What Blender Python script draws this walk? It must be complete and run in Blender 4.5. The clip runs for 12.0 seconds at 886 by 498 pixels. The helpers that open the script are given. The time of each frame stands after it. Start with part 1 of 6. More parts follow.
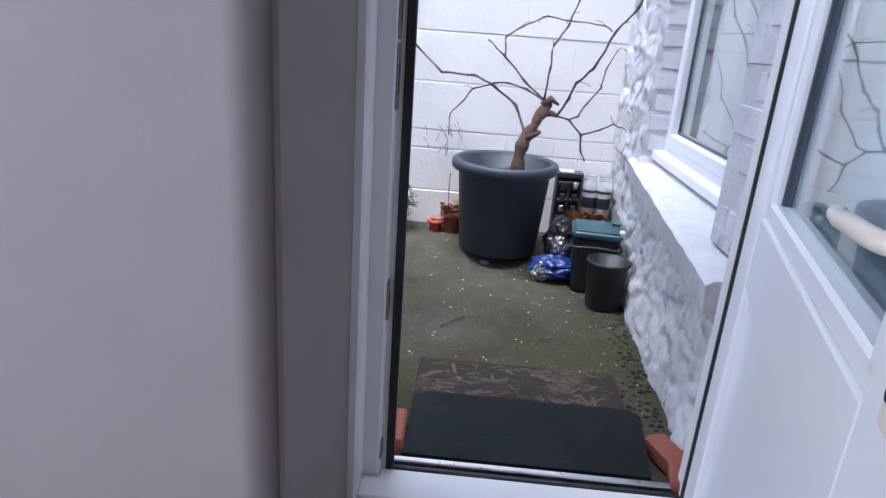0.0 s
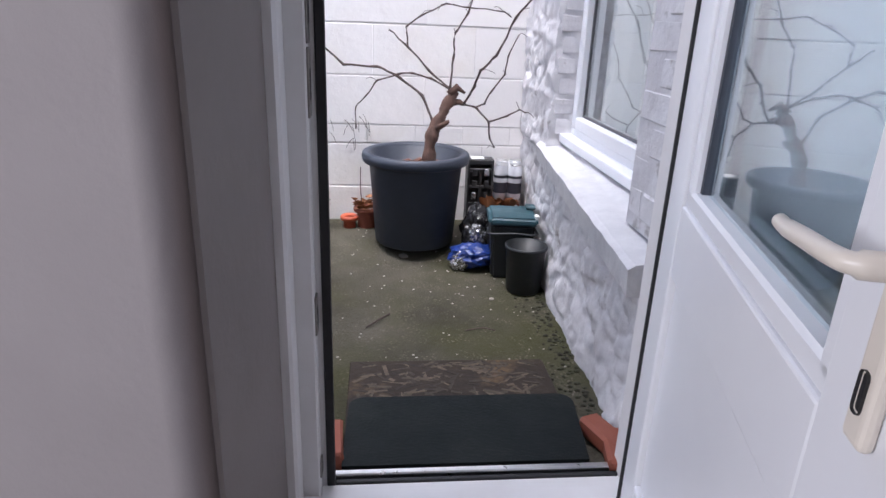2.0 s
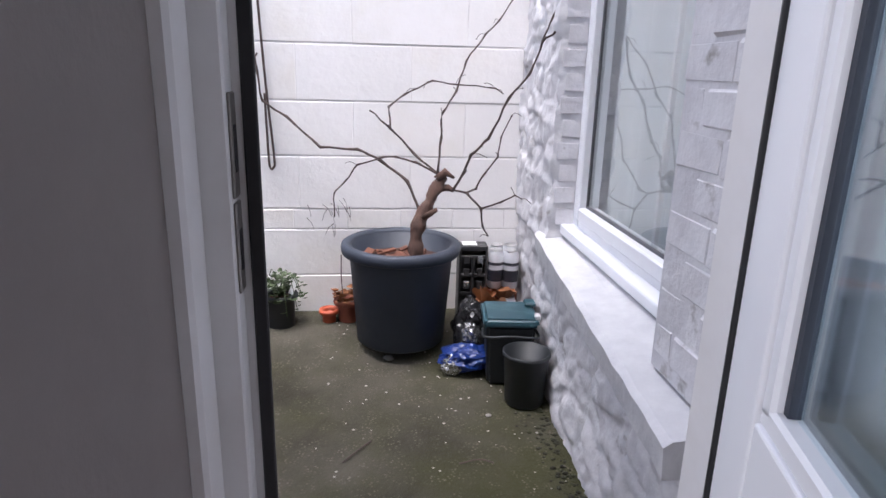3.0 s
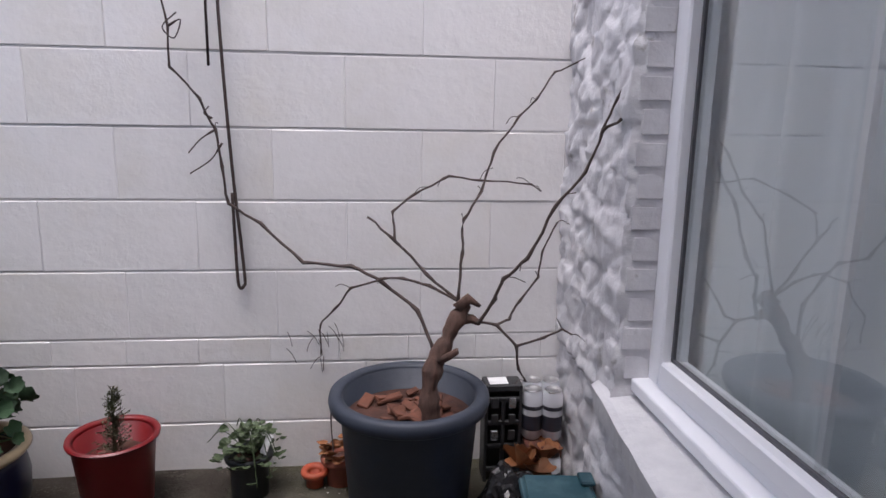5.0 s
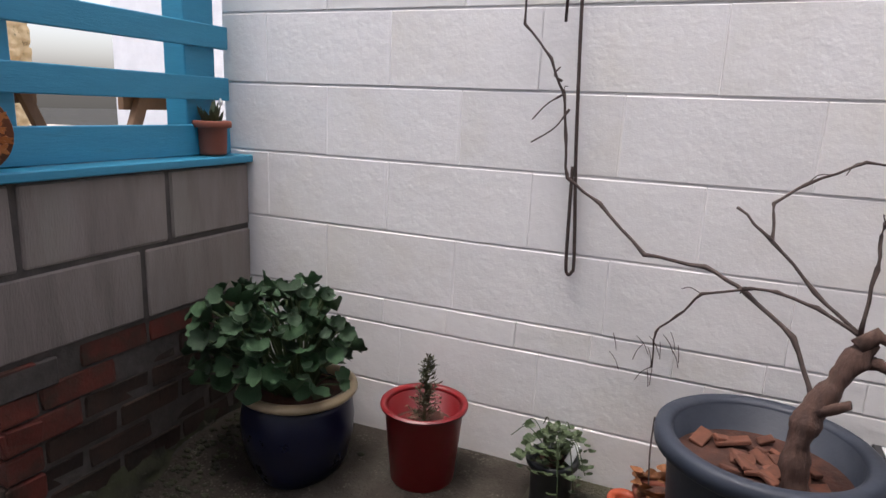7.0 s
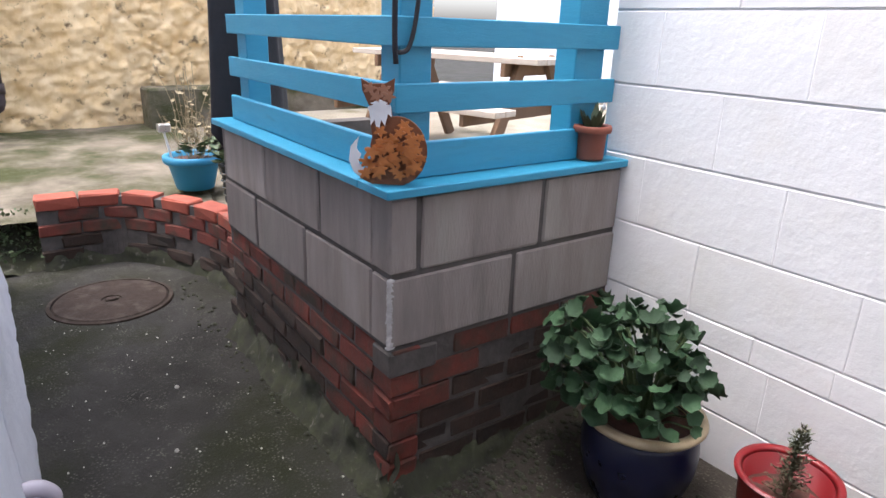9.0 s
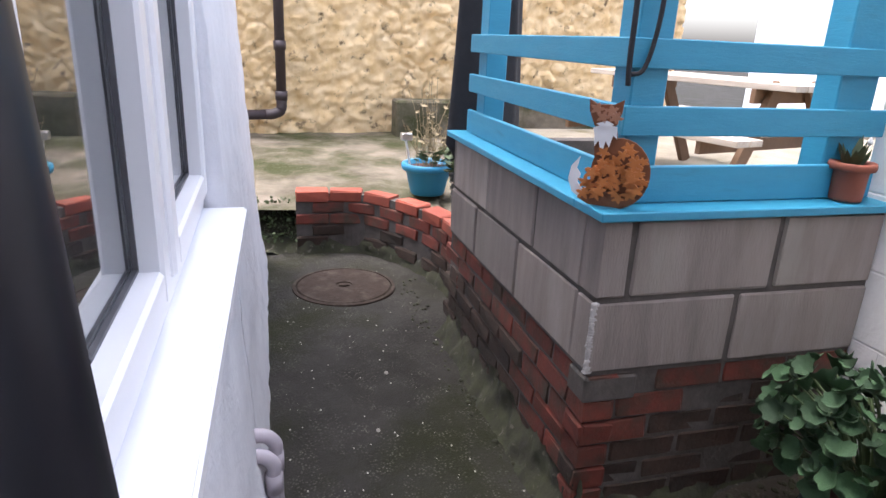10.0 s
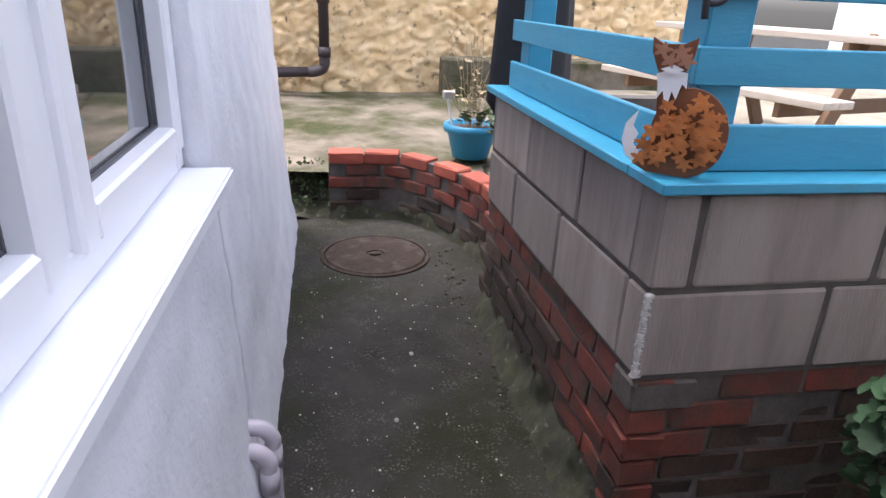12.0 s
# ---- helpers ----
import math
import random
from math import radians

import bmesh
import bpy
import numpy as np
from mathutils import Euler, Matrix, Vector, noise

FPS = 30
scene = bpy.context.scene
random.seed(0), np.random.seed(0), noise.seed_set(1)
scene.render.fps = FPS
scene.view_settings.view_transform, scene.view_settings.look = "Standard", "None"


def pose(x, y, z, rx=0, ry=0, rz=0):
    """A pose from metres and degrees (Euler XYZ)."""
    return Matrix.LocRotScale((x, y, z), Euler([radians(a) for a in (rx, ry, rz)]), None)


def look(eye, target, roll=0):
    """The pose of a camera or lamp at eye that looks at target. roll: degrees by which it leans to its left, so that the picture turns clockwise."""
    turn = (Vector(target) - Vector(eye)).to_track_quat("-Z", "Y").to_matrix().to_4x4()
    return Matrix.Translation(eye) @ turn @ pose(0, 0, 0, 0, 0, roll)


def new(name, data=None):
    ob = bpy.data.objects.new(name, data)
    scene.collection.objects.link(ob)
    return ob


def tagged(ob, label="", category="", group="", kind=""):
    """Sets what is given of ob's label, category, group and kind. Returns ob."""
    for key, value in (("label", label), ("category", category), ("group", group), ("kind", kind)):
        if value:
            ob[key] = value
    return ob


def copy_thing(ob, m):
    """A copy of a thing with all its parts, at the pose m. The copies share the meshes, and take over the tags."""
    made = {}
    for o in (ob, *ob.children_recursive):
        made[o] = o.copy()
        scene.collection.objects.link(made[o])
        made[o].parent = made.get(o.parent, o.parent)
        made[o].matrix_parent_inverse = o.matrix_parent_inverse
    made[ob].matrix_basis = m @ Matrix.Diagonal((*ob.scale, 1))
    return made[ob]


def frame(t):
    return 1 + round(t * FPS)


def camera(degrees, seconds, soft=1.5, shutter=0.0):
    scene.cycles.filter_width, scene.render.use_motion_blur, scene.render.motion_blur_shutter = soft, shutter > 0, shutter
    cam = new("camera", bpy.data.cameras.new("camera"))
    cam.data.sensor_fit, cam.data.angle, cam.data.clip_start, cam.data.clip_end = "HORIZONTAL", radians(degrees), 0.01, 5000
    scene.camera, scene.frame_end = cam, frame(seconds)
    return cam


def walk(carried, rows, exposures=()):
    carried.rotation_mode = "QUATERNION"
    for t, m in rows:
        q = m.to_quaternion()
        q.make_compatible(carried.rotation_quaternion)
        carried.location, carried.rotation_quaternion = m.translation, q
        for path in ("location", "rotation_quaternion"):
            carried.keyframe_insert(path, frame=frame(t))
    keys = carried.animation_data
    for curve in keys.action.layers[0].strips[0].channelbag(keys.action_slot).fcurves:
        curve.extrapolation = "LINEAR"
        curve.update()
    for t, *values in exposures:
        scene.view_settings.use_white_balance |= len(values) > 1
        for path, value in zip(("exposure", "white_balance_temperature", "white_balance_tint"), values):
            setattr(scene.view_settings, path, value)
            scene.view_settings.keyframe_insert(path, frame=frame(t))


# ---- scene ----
cam = camera(69.8, 12.0)
PATH = [
    (0, (0.215, 0.093, 0.954), (0.133, 1.983, 0.306), 4.2),
    (0.5, (0.222, 0.091, 0.956), (0.277, 1.98, 0.301), 3.5),
    (1, (0.222, 0.107, 0.955), (0.354, 1.988, 0.287), 3.1),
    (1.5, (0.211, 0.106, 0.97), (0.375, 1.981, 0.292), 2.5),
    (2, (0.181, 0.134, 0.98), (0.382, 2.004, 0.301), 2.3),
    (2.5, (0.181, 0.225, 1.016), (0.388, 2.109, 0.376), 1.8),
    (3, (0.228, 0.459, 1.093), (0.448, 2.37, 0.544), 1.5),
    (3.5, (0.249, 0.59, 1.152), (0.458, 2.522, 0.676), 1.2),
    (3.7, (0.258, 0.656, 1.167), (0.464, 2.595, 0.724), 1.1),
    (5.3, (0.238, 1.161, 1.198), (0.442, 3.112, 0.809), 0.9),
    (5.6, (0.223, 1.203, 1.178), (0.285, 3.162, 0.782), 1.4),
    (6.1, (0.233, 1.328, 1.162), (-0.028, 3.268, 0.751), 3.6),
    (6.6, (0.195, 1.343, 1.109), (-0.352, 3.222, 0.697), 3.0),
    (8.3, (0.127, 1.455, 1.259), (-1.197, 2.818, 0.634), 2.0),
    (8.5, (0.101, 1.452, 1.283), (-1.28, 2.745, 0.634), 1.9),
    (9, (0.027, 1.402, 1.32), (-1.497, 2.519, 0.665), 2.0),
    (9.5, (-0.016, 1.396, 1.319), (-1.709, 2.259, 0.694), 2.4),
    (10, (0.052, 1.41, 1.322), (-1.775, 1.927, 0.695), 2.6),
    (10.5, (0.049, 1.437, 1.296), (-1.793, 1.796, 0.607), 1.8),
    (11, (0.062, 1.453, 1.244), (-1.769, 1.796, 0.516), 1.7),
    (11.5, (-0.042, 1.508, 1.248), (-1.866, 1.856, 0.506), 1.8),
    (12, (-0.197, 1.549, 1.254), (-2.022, 1.903, 0.516), 2.5),
]
EXPOSURES = [(0.0, 2.1, 5500, 12), (1.5, 2.05, 5900, 15), (3.5, 1.8, 6100, 16), (5.5, 1.0, 6300, 18), (6.6, 1.15, 6500, 16), (8.5, 1.95, 6300, 14), (9.2, 2.1, 6200, 14), (10.2, 2.13, 6300, 16), (12.0, 2.08, 6200, 16)]
walk(cam, [(t, look(eye, target, roll)) for t, eye, target, roll in PATH], EXPOSURES)

# ---------------------------------------------------------------- light
world = bpy.data.worlds.new("overcast_sky")
scene.world = world
world.use_nodes = True
wn = world.node_tree.nodes
sky = wn.new("ShaderNodeTexSky")
sky.sky_type = "NISHITA"
sky.sun_disc = False
sky.sun_elevation = radians(74)
sky.sun_rotation = radians(-149)
sky.dust_density = 4.0
sky.air_density = 1.0
hsv = wn.new("ShaderNodeHueSaturation")
hsv.inputs["Saturation"].default_value = 0.5
world.node_tree.links.new(sky.outputs[0], hsv.inputs["Color"])
world.node_tree.links.new(hsv.outputs[0], wn["Background"].inputs["Color"])
wn["Background"].inputs["Strength"].default_value = 0.15

sun = new("sun", bpy.data.lights.new("sun", "SUN"))
sun.data.energy = 1.0
sun.data.angle = radians(30)
sun.data.color = (1.0, 0.96, 0.9)
sun.matrix_world = look((-0.9, -1.5, 6), (0, 0, 0))

# added fill lamp behind the camera, as daylight from an unseen kitchen window
klamp = new("kitchen_window_light", bpy.data.lights.new("kitchen_window_light", "AREA"))
klamp.data.shape = "RECTANGLE"
klamp.data.size, klamp.data.size_y = 1.1, 1.0
klamp.data.energy = 16
klamp.data.color = (1.0, 0.98, 0.98)
klamp.matrix_world = look((-2.44, -0.8, 1.5), (0.5, 0.7, 1.1))

# ---------------------------------------------------------------- materials
def mat(name, c1, c2=None, scale=6.0, rough=0.6, bump=0.0, bscale=60.0, metal=0.0, vary=0.0,
        c3=None, c3scale=2.0, c3at=0.55, c3soft=0.1, spec=0.5, stretch=None, detail=6.0, rvar=0.1, coat=0.0):
    m = bpy.data.materials.new(name)
    m.use_nodes = True
    nt = m.node_tree
    n, l = nt.nodes, nt.links
    b = n["Principled BSDF"]
    b.inputs["Metallic"].default_value = metal
    b.inputs["Specular IOR Level"].default_value = spec
    b.inputs["Coat Weight"].default_value = coat
    tc = n.new("ShaderNodeTexCoord")
    info = n.new("ShaderNodeObjectInfo")
    add = n.new("ShaderNodeVectorMath")
    add.operation = "MULTIPLY_ADD"
    comb = n.new("ShaderNodeCombineXYZ")
    for k in range(3):
        l.new(info.outputs["Random"], comb.inputs[k])
    l.new(comb.outputs[0], add.inputs[0])
    add.inputs[1].default_value = (37.0, 19.0, 53.0) if vary >= 0 else (0, 0, 0)
    mp = n.new("ShaderNodeMapping")
    if stretch:
        mp.inputs["Scale"].default_value = stretch
    l.new(tc.outputs["Object"], mp.inputs[0])
    l.new(mp.outputs[0], add.inputs[2])
    co = add.outputs[0]

    def tex(sc, det=detail):
        t = n.new("ShaderNodeTexNoise")
        t.inputs["Scale"].default_value = sc
        t.inputs["Detail"].default_value = det
        t.inputs["Roughness"].default_value = 0.62
        l.new(co, t.inputs["Vector"])
        return t.outputs["Fac"]

    def mix(f, a, c):
        x = n.new("ShaderNodeMix")
        x.data_type = "RGBA"
        l.new(f, x.inputs[0])
        for src, sock in ((a, x.inputs[6]), (c, x.inputs[7])):
            if isinstance(src, tuple):
                sock.default_value = (*src, 1)
            else:
                l.new(src, sock)
        return x.outputs[2]

    def ramp(f, lo, hi):
        r = n.new("ShaderNodeMapRange")
        r.inputs[1].default_value, r.inputs[2].default_value = lo, hi
        l.new(f, r.inputs[0])
        return r.outputs[0]

    c2 = c2 or tuple(x * 0.8 for x in c1)
    col = mix(ramp(tex(scale), 0.32, 0.68), c1, c2)
    if c3:
        col = mix(ramp(tex(c3scale), c3at - c3soft, c3at + c3soft), col, c3)
    if vary > 0:
        h = n.new("ShaderNodeHueSaturation")
        r = n.new("ShaderNodeMapRange")
        r.inputs[3].default_value, r.inputs[4].default_value = 1 - vary, 1 + vary
        l.new(info.outputs["Random"], r.inputs[0])
        l.new(r.outputs[0], h.inputs["Value"])
        l.new(col, h.inputs["Color"])
        col = h.outputs[0]
    l.new(col, b.inputs["Base Color"])
    rr = n.new("ShaderNodeMapRange")
    rr.inputs[3].default_value, rr.inputs[4].default_value = max(0.02, rough - rvar), min(1, rough + rvar)
    l.new(tex(scale * 2.3), rr.inputs[0])
    l.new(rr.outputs[0], b.inputs["Roughness"])
    if bump:
        bp = n.new("ShaderNodeBump")
        bp.inputs["Strength"].default_value = min(1.0, bump)
        bp.inputs["Distance"].default_value = 0.004 * max(1.0, bump)
        l.new(tex(bscale, 5.0), bp.inputs["Height"])
        l.new(bp.outputs[0], b.inputs["Normal"])
    return m


M_BLOCK_WHITE = mat("white_painted_block", (0.82, 0.80, 0.79), (0.775, 0.755, 0.74), 3, 0.75, 0.8, 22, vary=0.012, c3=(0.72, 0.68, 0.61), c3scale=1.3, c3at=0.66, c3soft=0.14)
M_JOINT_WHITE = mat("painted_joint", (0.74, 0.72, 0.71), (0.60, 0.58, 0.565), 12, 0.8, 0.4, 80)
M_STONE_WHITE = mat("whitewashed_stone", (0.68, 0.675, 0.69), (0.54, 0.53, 0.55), 9, 0.75, 1.0, 28, c3=(0.30, 0.28, 0.27), c3scale=11, c3at=0.66, c3soft=0.05)
M_HOUSE_WHITE = mat("white_masonry_paint", (0.74, 0.745, 0.78), (0.66, 0.665, 0.70), 5, 0.7, 1.0, 40)
M_SILL = mat("painted_stone_sill", (0.60, 0.60, 0.61), (0.50, 0.50, 0.52), 14, 0.75, 0.7, 45)
M_UPVC = mat("white_upvc", (0.82, 0.83, 0.86), (0.78, 0.79, 0.82), 3, 0.32, 0.0, rvar=0.05)
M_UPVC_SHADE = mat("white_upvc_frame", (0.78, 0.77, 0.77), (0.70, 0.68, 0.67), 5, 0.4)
M_CREAM = mat("cream_plastic", (0.78, 0.72, 0.64), (0.72, 0.66, 0.58), 8, 0.35)
M_SEALGREY = mat("grey_glazing_seal", (0.10, 0.10, 0.11), (0.07, 0.07, 0.08), 20, 0.5)
M_GASKET = mat("black_rubber", (0.012, 0.012, 0.014), (0.02, 0.02, 0.022), 20, 0.5)
M_PLASTER = mat("grey_plaster", (0.44, 0.41, 0.415), (0.40, 0.37, 0.375), 3, 0.85, 0.25, 40)
# door reveal colour, darker and browner than M_PLASTER
M_TAUPE = mat("taupe_reveal", (0.24, 0.21, 0.20), (0.21, 0.183, 0.174), 3, 0.8, 0.3, 40)
M_DARK = mat("dark_curtain", (0.045, 0.035, 0.03), (0.03, 0.024, 0.02), 9, 0.9, 0.3, 60)
M_KFLOOR = mat("kitchen_vinyl", (0.25, 0.22, 0.2), (0.2, 0.18, 0.16), 8, 0.5)
M_GREYBLOCK = mat("grey_concrete_block", (0.29, 0.245, 0.22), (0.185, 0.154, 0.136), 5, 0.9, 1.0, 110, vary=0.16, stretch=(2.2, 2.2, 0.35), c3=(0.27, 0.24, 0.21), c3scale=3, c3at=0.62)
M_PALECHIP = mat("fresh_broken_concrete", (0.50, 0.47, 0.45), (0.36, 0.33, 0.31), 40, 0.95, 1.0, 120)
M_MORTAR = mat("grey_mortar", (0.105, 0.090, 0.080), (0.06, 0.052, 0.045), 14, 0.95, 1.0, 60)
M_BRICK = mat("red_brick", (0.17, 0.034, 0.02), (0.11, 0.025, 0.016), 12, 0.85, 0.8, 80, vary=0.22, c3=(0.045, 0.032, 0.02), c3scale=5, c3at=0.53)
M_BRICK_NEW = mat("orange_red_brick", (0.33, 0.075, 0.042), (0.25, 0.055, 0.033), 12, 0.85, 0.6, 80, vary=0.15, c3=(0.2, 0.10, 0.07), c3scale=8, c3at=0.66)
M_BRICK_OLD = mat("mossy_old_brick", (0.052, 0.027, 0.018), (0.024, 0.019, 0.013), 9, 0.95, 1.0, 60, vary=0.3, c3=(0.12, 0.10, 0.075), c3scale=10, c3at=0.70, c3soft=0.05)
M_EARTH = mat("dark_mossy_rubble", (0.022, 0.021, 0.015), (0.045, 0.048, 0.022), 14, 0.95, 1.0, 40, c3=(0.11, 0.10, 0.08), c3scale=22, c3at=0.64, c3soft=0.04)
M_BLUE = mat("blue_painted_wood", (0.026, 0.235, 0.37), (0.034, 0.275, 0.42), 5, 0.5, 0.35, 30, stretch=(1, 1, 6), c3=(0.03, 0.2, 0.29), c3scale=5, c3at=0.68)
M_POT = mat("charcoal_plastic", (0.030, 0.038, 0.056), (0.024, 0.031, 0.047), 6, 0.55, 0.15, 90, c3=(0.04, 0.047, 0.062), c3scale=7, c3at=0.66)
M_BARK = mat("vine_bark", (0.12, 0.065, 0.048), (0.06, 0.032, 0.024), 22, 0.85, 1.0, 60, stretch=(2.5, 2.5, 0.6))
M_TWIG = mat("vine_cane", (0.075, 0.05, 0.042), (0.05, 0.034, 0.03), 40, 0.75)
M_SOIL = mat("bark_soil", (0.085, 0.032, 0.02), (0.04, 0.018, 0.013), 30, 0.95, 1.0, 50)
M_CHIP = mat("bark_chip", (0.17, 0.062, 0.036), (0.09, 0.036, 0.022), 30, 0.9, vary=0.3)
M_REDPOT = mat("red_glazed_pot", (0.19, 0.007, 0.009), (0.15, 0.006, 0.008), 4, 0.36)
M_ORANGE = mat("terracotta_plastic", (0.40, 0.075, 0.03), (0.33, 0.06, 0.026), 8, 0.55)
M_TERRA = mat("terracotta", (0.27, 0.078, 0.045), (0.22, 0.062, 0.036), 8, 0.7)
M_BLUEPOT = mat("dark_blue_glaze", (0.005, 0.008, 0.034), (0.004, 0.006, 0.022), 4, 0.3)
M_RIM = mat("cream_glazed_rim", (0.46, 0.36, 0.22), (0.34, 0.26, 0.15), 14, 0.4)
M_LEAF = mat("geranium_leaf", (0.016, 0.050, 0.016), (0.038, 0.088, 0.034), 18, 0.62, 0.5, 120, vary=0.45)
M_LEAF2 = mat("small_leaf", (0.05, 0.085, 0.028), (0.085, 0.115, 0.05), 30, 0.6, vary=0.4)
M_DRY = mat("dry_stalk", (0.34, 0.27, 0.16), (0.24, 0.19, 0.11), 30, 0.8)
M_DARKLEAF = mat("conifer_sprig", (0.06, 0.075, 0.035), (0.10, 0.09, 0.05), 40, 0.8)
M_BIN = mat("dark_grey_bin", (0.016, 0.019, 0.022), (0.012, 0.014, 0.016), 8, 0.5, c3=(0.04, 0.04, 0.036), c3scale=14, c3at=0.68)
M_BINLID = mat("teal_bin_lid", (0.016, 0.058, 0.076), (0.012, 0.046, 0.06), 8, 0.42, c3=(0.06, 0.12, 0.14), c3scale=9, c3at=0.62)
M_BAGBLUE = mat("blue_plastic_bag", (0.006, 0.022, 0.13), (0.008, 0.03, 0.18), 14, 0.3, 0.6, 40)
M_BAGBLACK = mat("black_plastic_bag", (0.012, 0.012, 0.013), (0.02, 0.02, 0.022), 14, 0.22, 0.6, 40)
M_FOIL = mat("silver_wrapper", (0.55, 0.55, 0.56), (0.35, 0.35, 0.36), 20, 0.25, 0.6, 50, metal=0.8)
M_CAN = mat("can_white_print", (0.66, 0.67, 0.70), (0.60, 0.61, 0.64), 10, 0.35, metal=0.3)
M_ALU = mat("aluminium", (0.75, 0.75, 0.76), (0.6, 0.6, 0.6), 20, 0.3, metal=1.0)
M_PRINT = mat("dark_print", (0.02, 0.02, 0.03), (0.03, 0.03, 0.04), 10, 0.4)
M_CRATE = mat("black_crate", (0.022, 0.022, 0.025), (0.03, 0.03, 0.032), 12, 0.5)
M_STEEL = mat("dull_steel", (0.30, 0.28, 0.26), (0.2, 0.185, 0.17), 30, 0.4, metal=0.8)
M_WHITE = mat("white_plastic", (0.72, 0.72, 0.72), (0.62, 0.62, 0.62), 10, 0.5)
M_PIPE = mat("lilac_grey_waste_pipe", (0.50, 0.46, 0.50), (0.44, 0.40, 0.44), 9, 0.45)
M_BLACKPIPE = mat("black_downpipe", (0.014, 0.015, 0.022), (0.01, 0.011, 0.016), 5, 0.35, c3=(0.4, 0.4, 0.42), c3scale=26, c3at=0.80, c3soft=0.01)
M_FARPIPE = mat("brown_black_pipe", (0.05, 0.035, 0.038), (0.035, 0.026, 0.03), 9, 0.5)
M_IRON = mat("rusty_iron", (0.048, 0.034, 0.027), (0.032, 0.024, 0.019), 22, 0.85, 0.8, 90, spec=0.15, c3=(0.075, 0.06, 0.05), c3scale=12, c3at=0.6)
M_RUBBER = mat("rubber_mat", (0.008, 0.011, 0.012), (0.012, 0.015, 0.015), 7, 0.6, 0.5, 120, c3=(0.018, 0.022, 0.020), c3scale=4, c3at=0.6, spec=0.12)
M_OSB = mat("wet_chipboard", (0.026, 0.021, 0.017), (0.042, 0.032, 0.024), 18, 0.75, 0.8, 40, c3=(0.13, 0.085, 0.045), c3scale=4.5, c3at=0.66, c3soft=0.07, spec=0.2)
M_FLAKE = mat("wood_flake", (0.085, 0.064, 0.044), (0.032, 0.025, 0.02), 30, 0.85, vary=0.6)
M_WOOD = mat("weathered_table_wood", (0.50, 0.44, 0.37), (0.40, 0.34, 0.28), 6, 0.75, 0.5, 40, stretch=(1, 6, 6), vary=0.1)
M_WOODBROWN = mat("brown_leg_wood", (0.16, 0.09, 0.048), (0.11, 0.062, 0.034), 6, 0.75, 0.5, 40, vary=0.15)
M_FARSTONE = mat("ochre_limewashed_rubble", (0.80, 0.62, 0.38), (0.62, 0.43, 0.21), 5.5, 0.9, 1.8, 20, c3=(0.20, 0.14, 0.08), c3scale=8.5, c3at=0.63, c3soft=0.05, detail=10)
M_FARJOINT = mat("ochre_mortar", (0.52, 0.40, 0.27), (0.36, 0.27, 0.18), 4, 0.95, 1.0, 16)
M_RENDER = mat("cream_render_patch", (0.72, 0.62, 0.48), (0.64, 0.53, 0.38), 3, 0.9, 0.6, 20)
M_ORANGEPATCH = mat("orange_limewash_patch", (0.62, 0.36, 0.12), (0.5, 0.28, 0.1), 6, 0.9, 0.6, 20)
M_BLACKCLOTH = mat("black_cloth", (0.010, 0.010, 0.013), (0.014, 0.014, 0.018), 12, 0.8, 0.4, 80)
M_RUST = mat("rust_sheet", (0.22, 0.085, 0.036), (0.15, 0.056, 0.025), 16, 0.6, 0.4, 60, metal=0.3)
M_RUSTLEAF = mat("rust_orange_leaf", (0.52, 0.19, 0.05), (0.40, 0.135, 0.034), 18, 0.55, 0.4, 60, metal=0.2)
M_COPPER = mat("copper_leaf", (0.42, 0.21, 0.13), (0.33, 0.155, 0.09), 18, 0.45, metal=0.4)
M_FOXWHITE = mat("white_enamel", (0.78, 0.78, 0.78), (0.66, 0.66, 0.66), 12, 0.5)
M_CURTAIN = mat("net_curtain", (0.80, 0.84, 0.87), (0.64, 0.69, 0.73), 5, 0.9, stretch=(1, 1, 0.1))
M_LEAFDRY = mat("dead_leaf", (0.26, 0.10, 0.035), (0.15, 0.06, 0.024), 20, 0.8, vary=0.3)
M_PEBBLE = mat("pale_pebble", (0.36, 0.34, 0.30), (0.25, 0.235, 0.21), 20, 0.8, vary=0.3)
M_MOSS = mat("green_moss", (0.035, 0.065, 0.016), (0.06, 0.085, 0.025), 25, 0.95, 1.0, 70)
# near-black colour that stands in for the lack of light indoors
M_UNLIT = mat("painted_room_dark", (0.03, 0.03, 0.035), (0.02, 0.02, 0.025), 3, 0.9)


def glass(name, tint, rough=0.0, ior=1.5):
    m = bpy.data.materials.new(name)
    m.use_nodes = True
    b = m.node_tree.nodes["Principled BSDF"]
    b.inputs["Base Color"].default_value = (*tint, 1)
    b.inputs["Roughness"].default_value = rough
    b.inputs["IOR"].default_value = ior
    b.inputs["Transmission Weight"].default_value = 1.0
    return m


M_GLASS = glass("window_glass", (0.92, 0.96, 0.97), 0.0, 1.9)
M_GLASS_DOOR = glass("door_glass", (0.80, 0.90, 0.95), 0.02, 1.6)


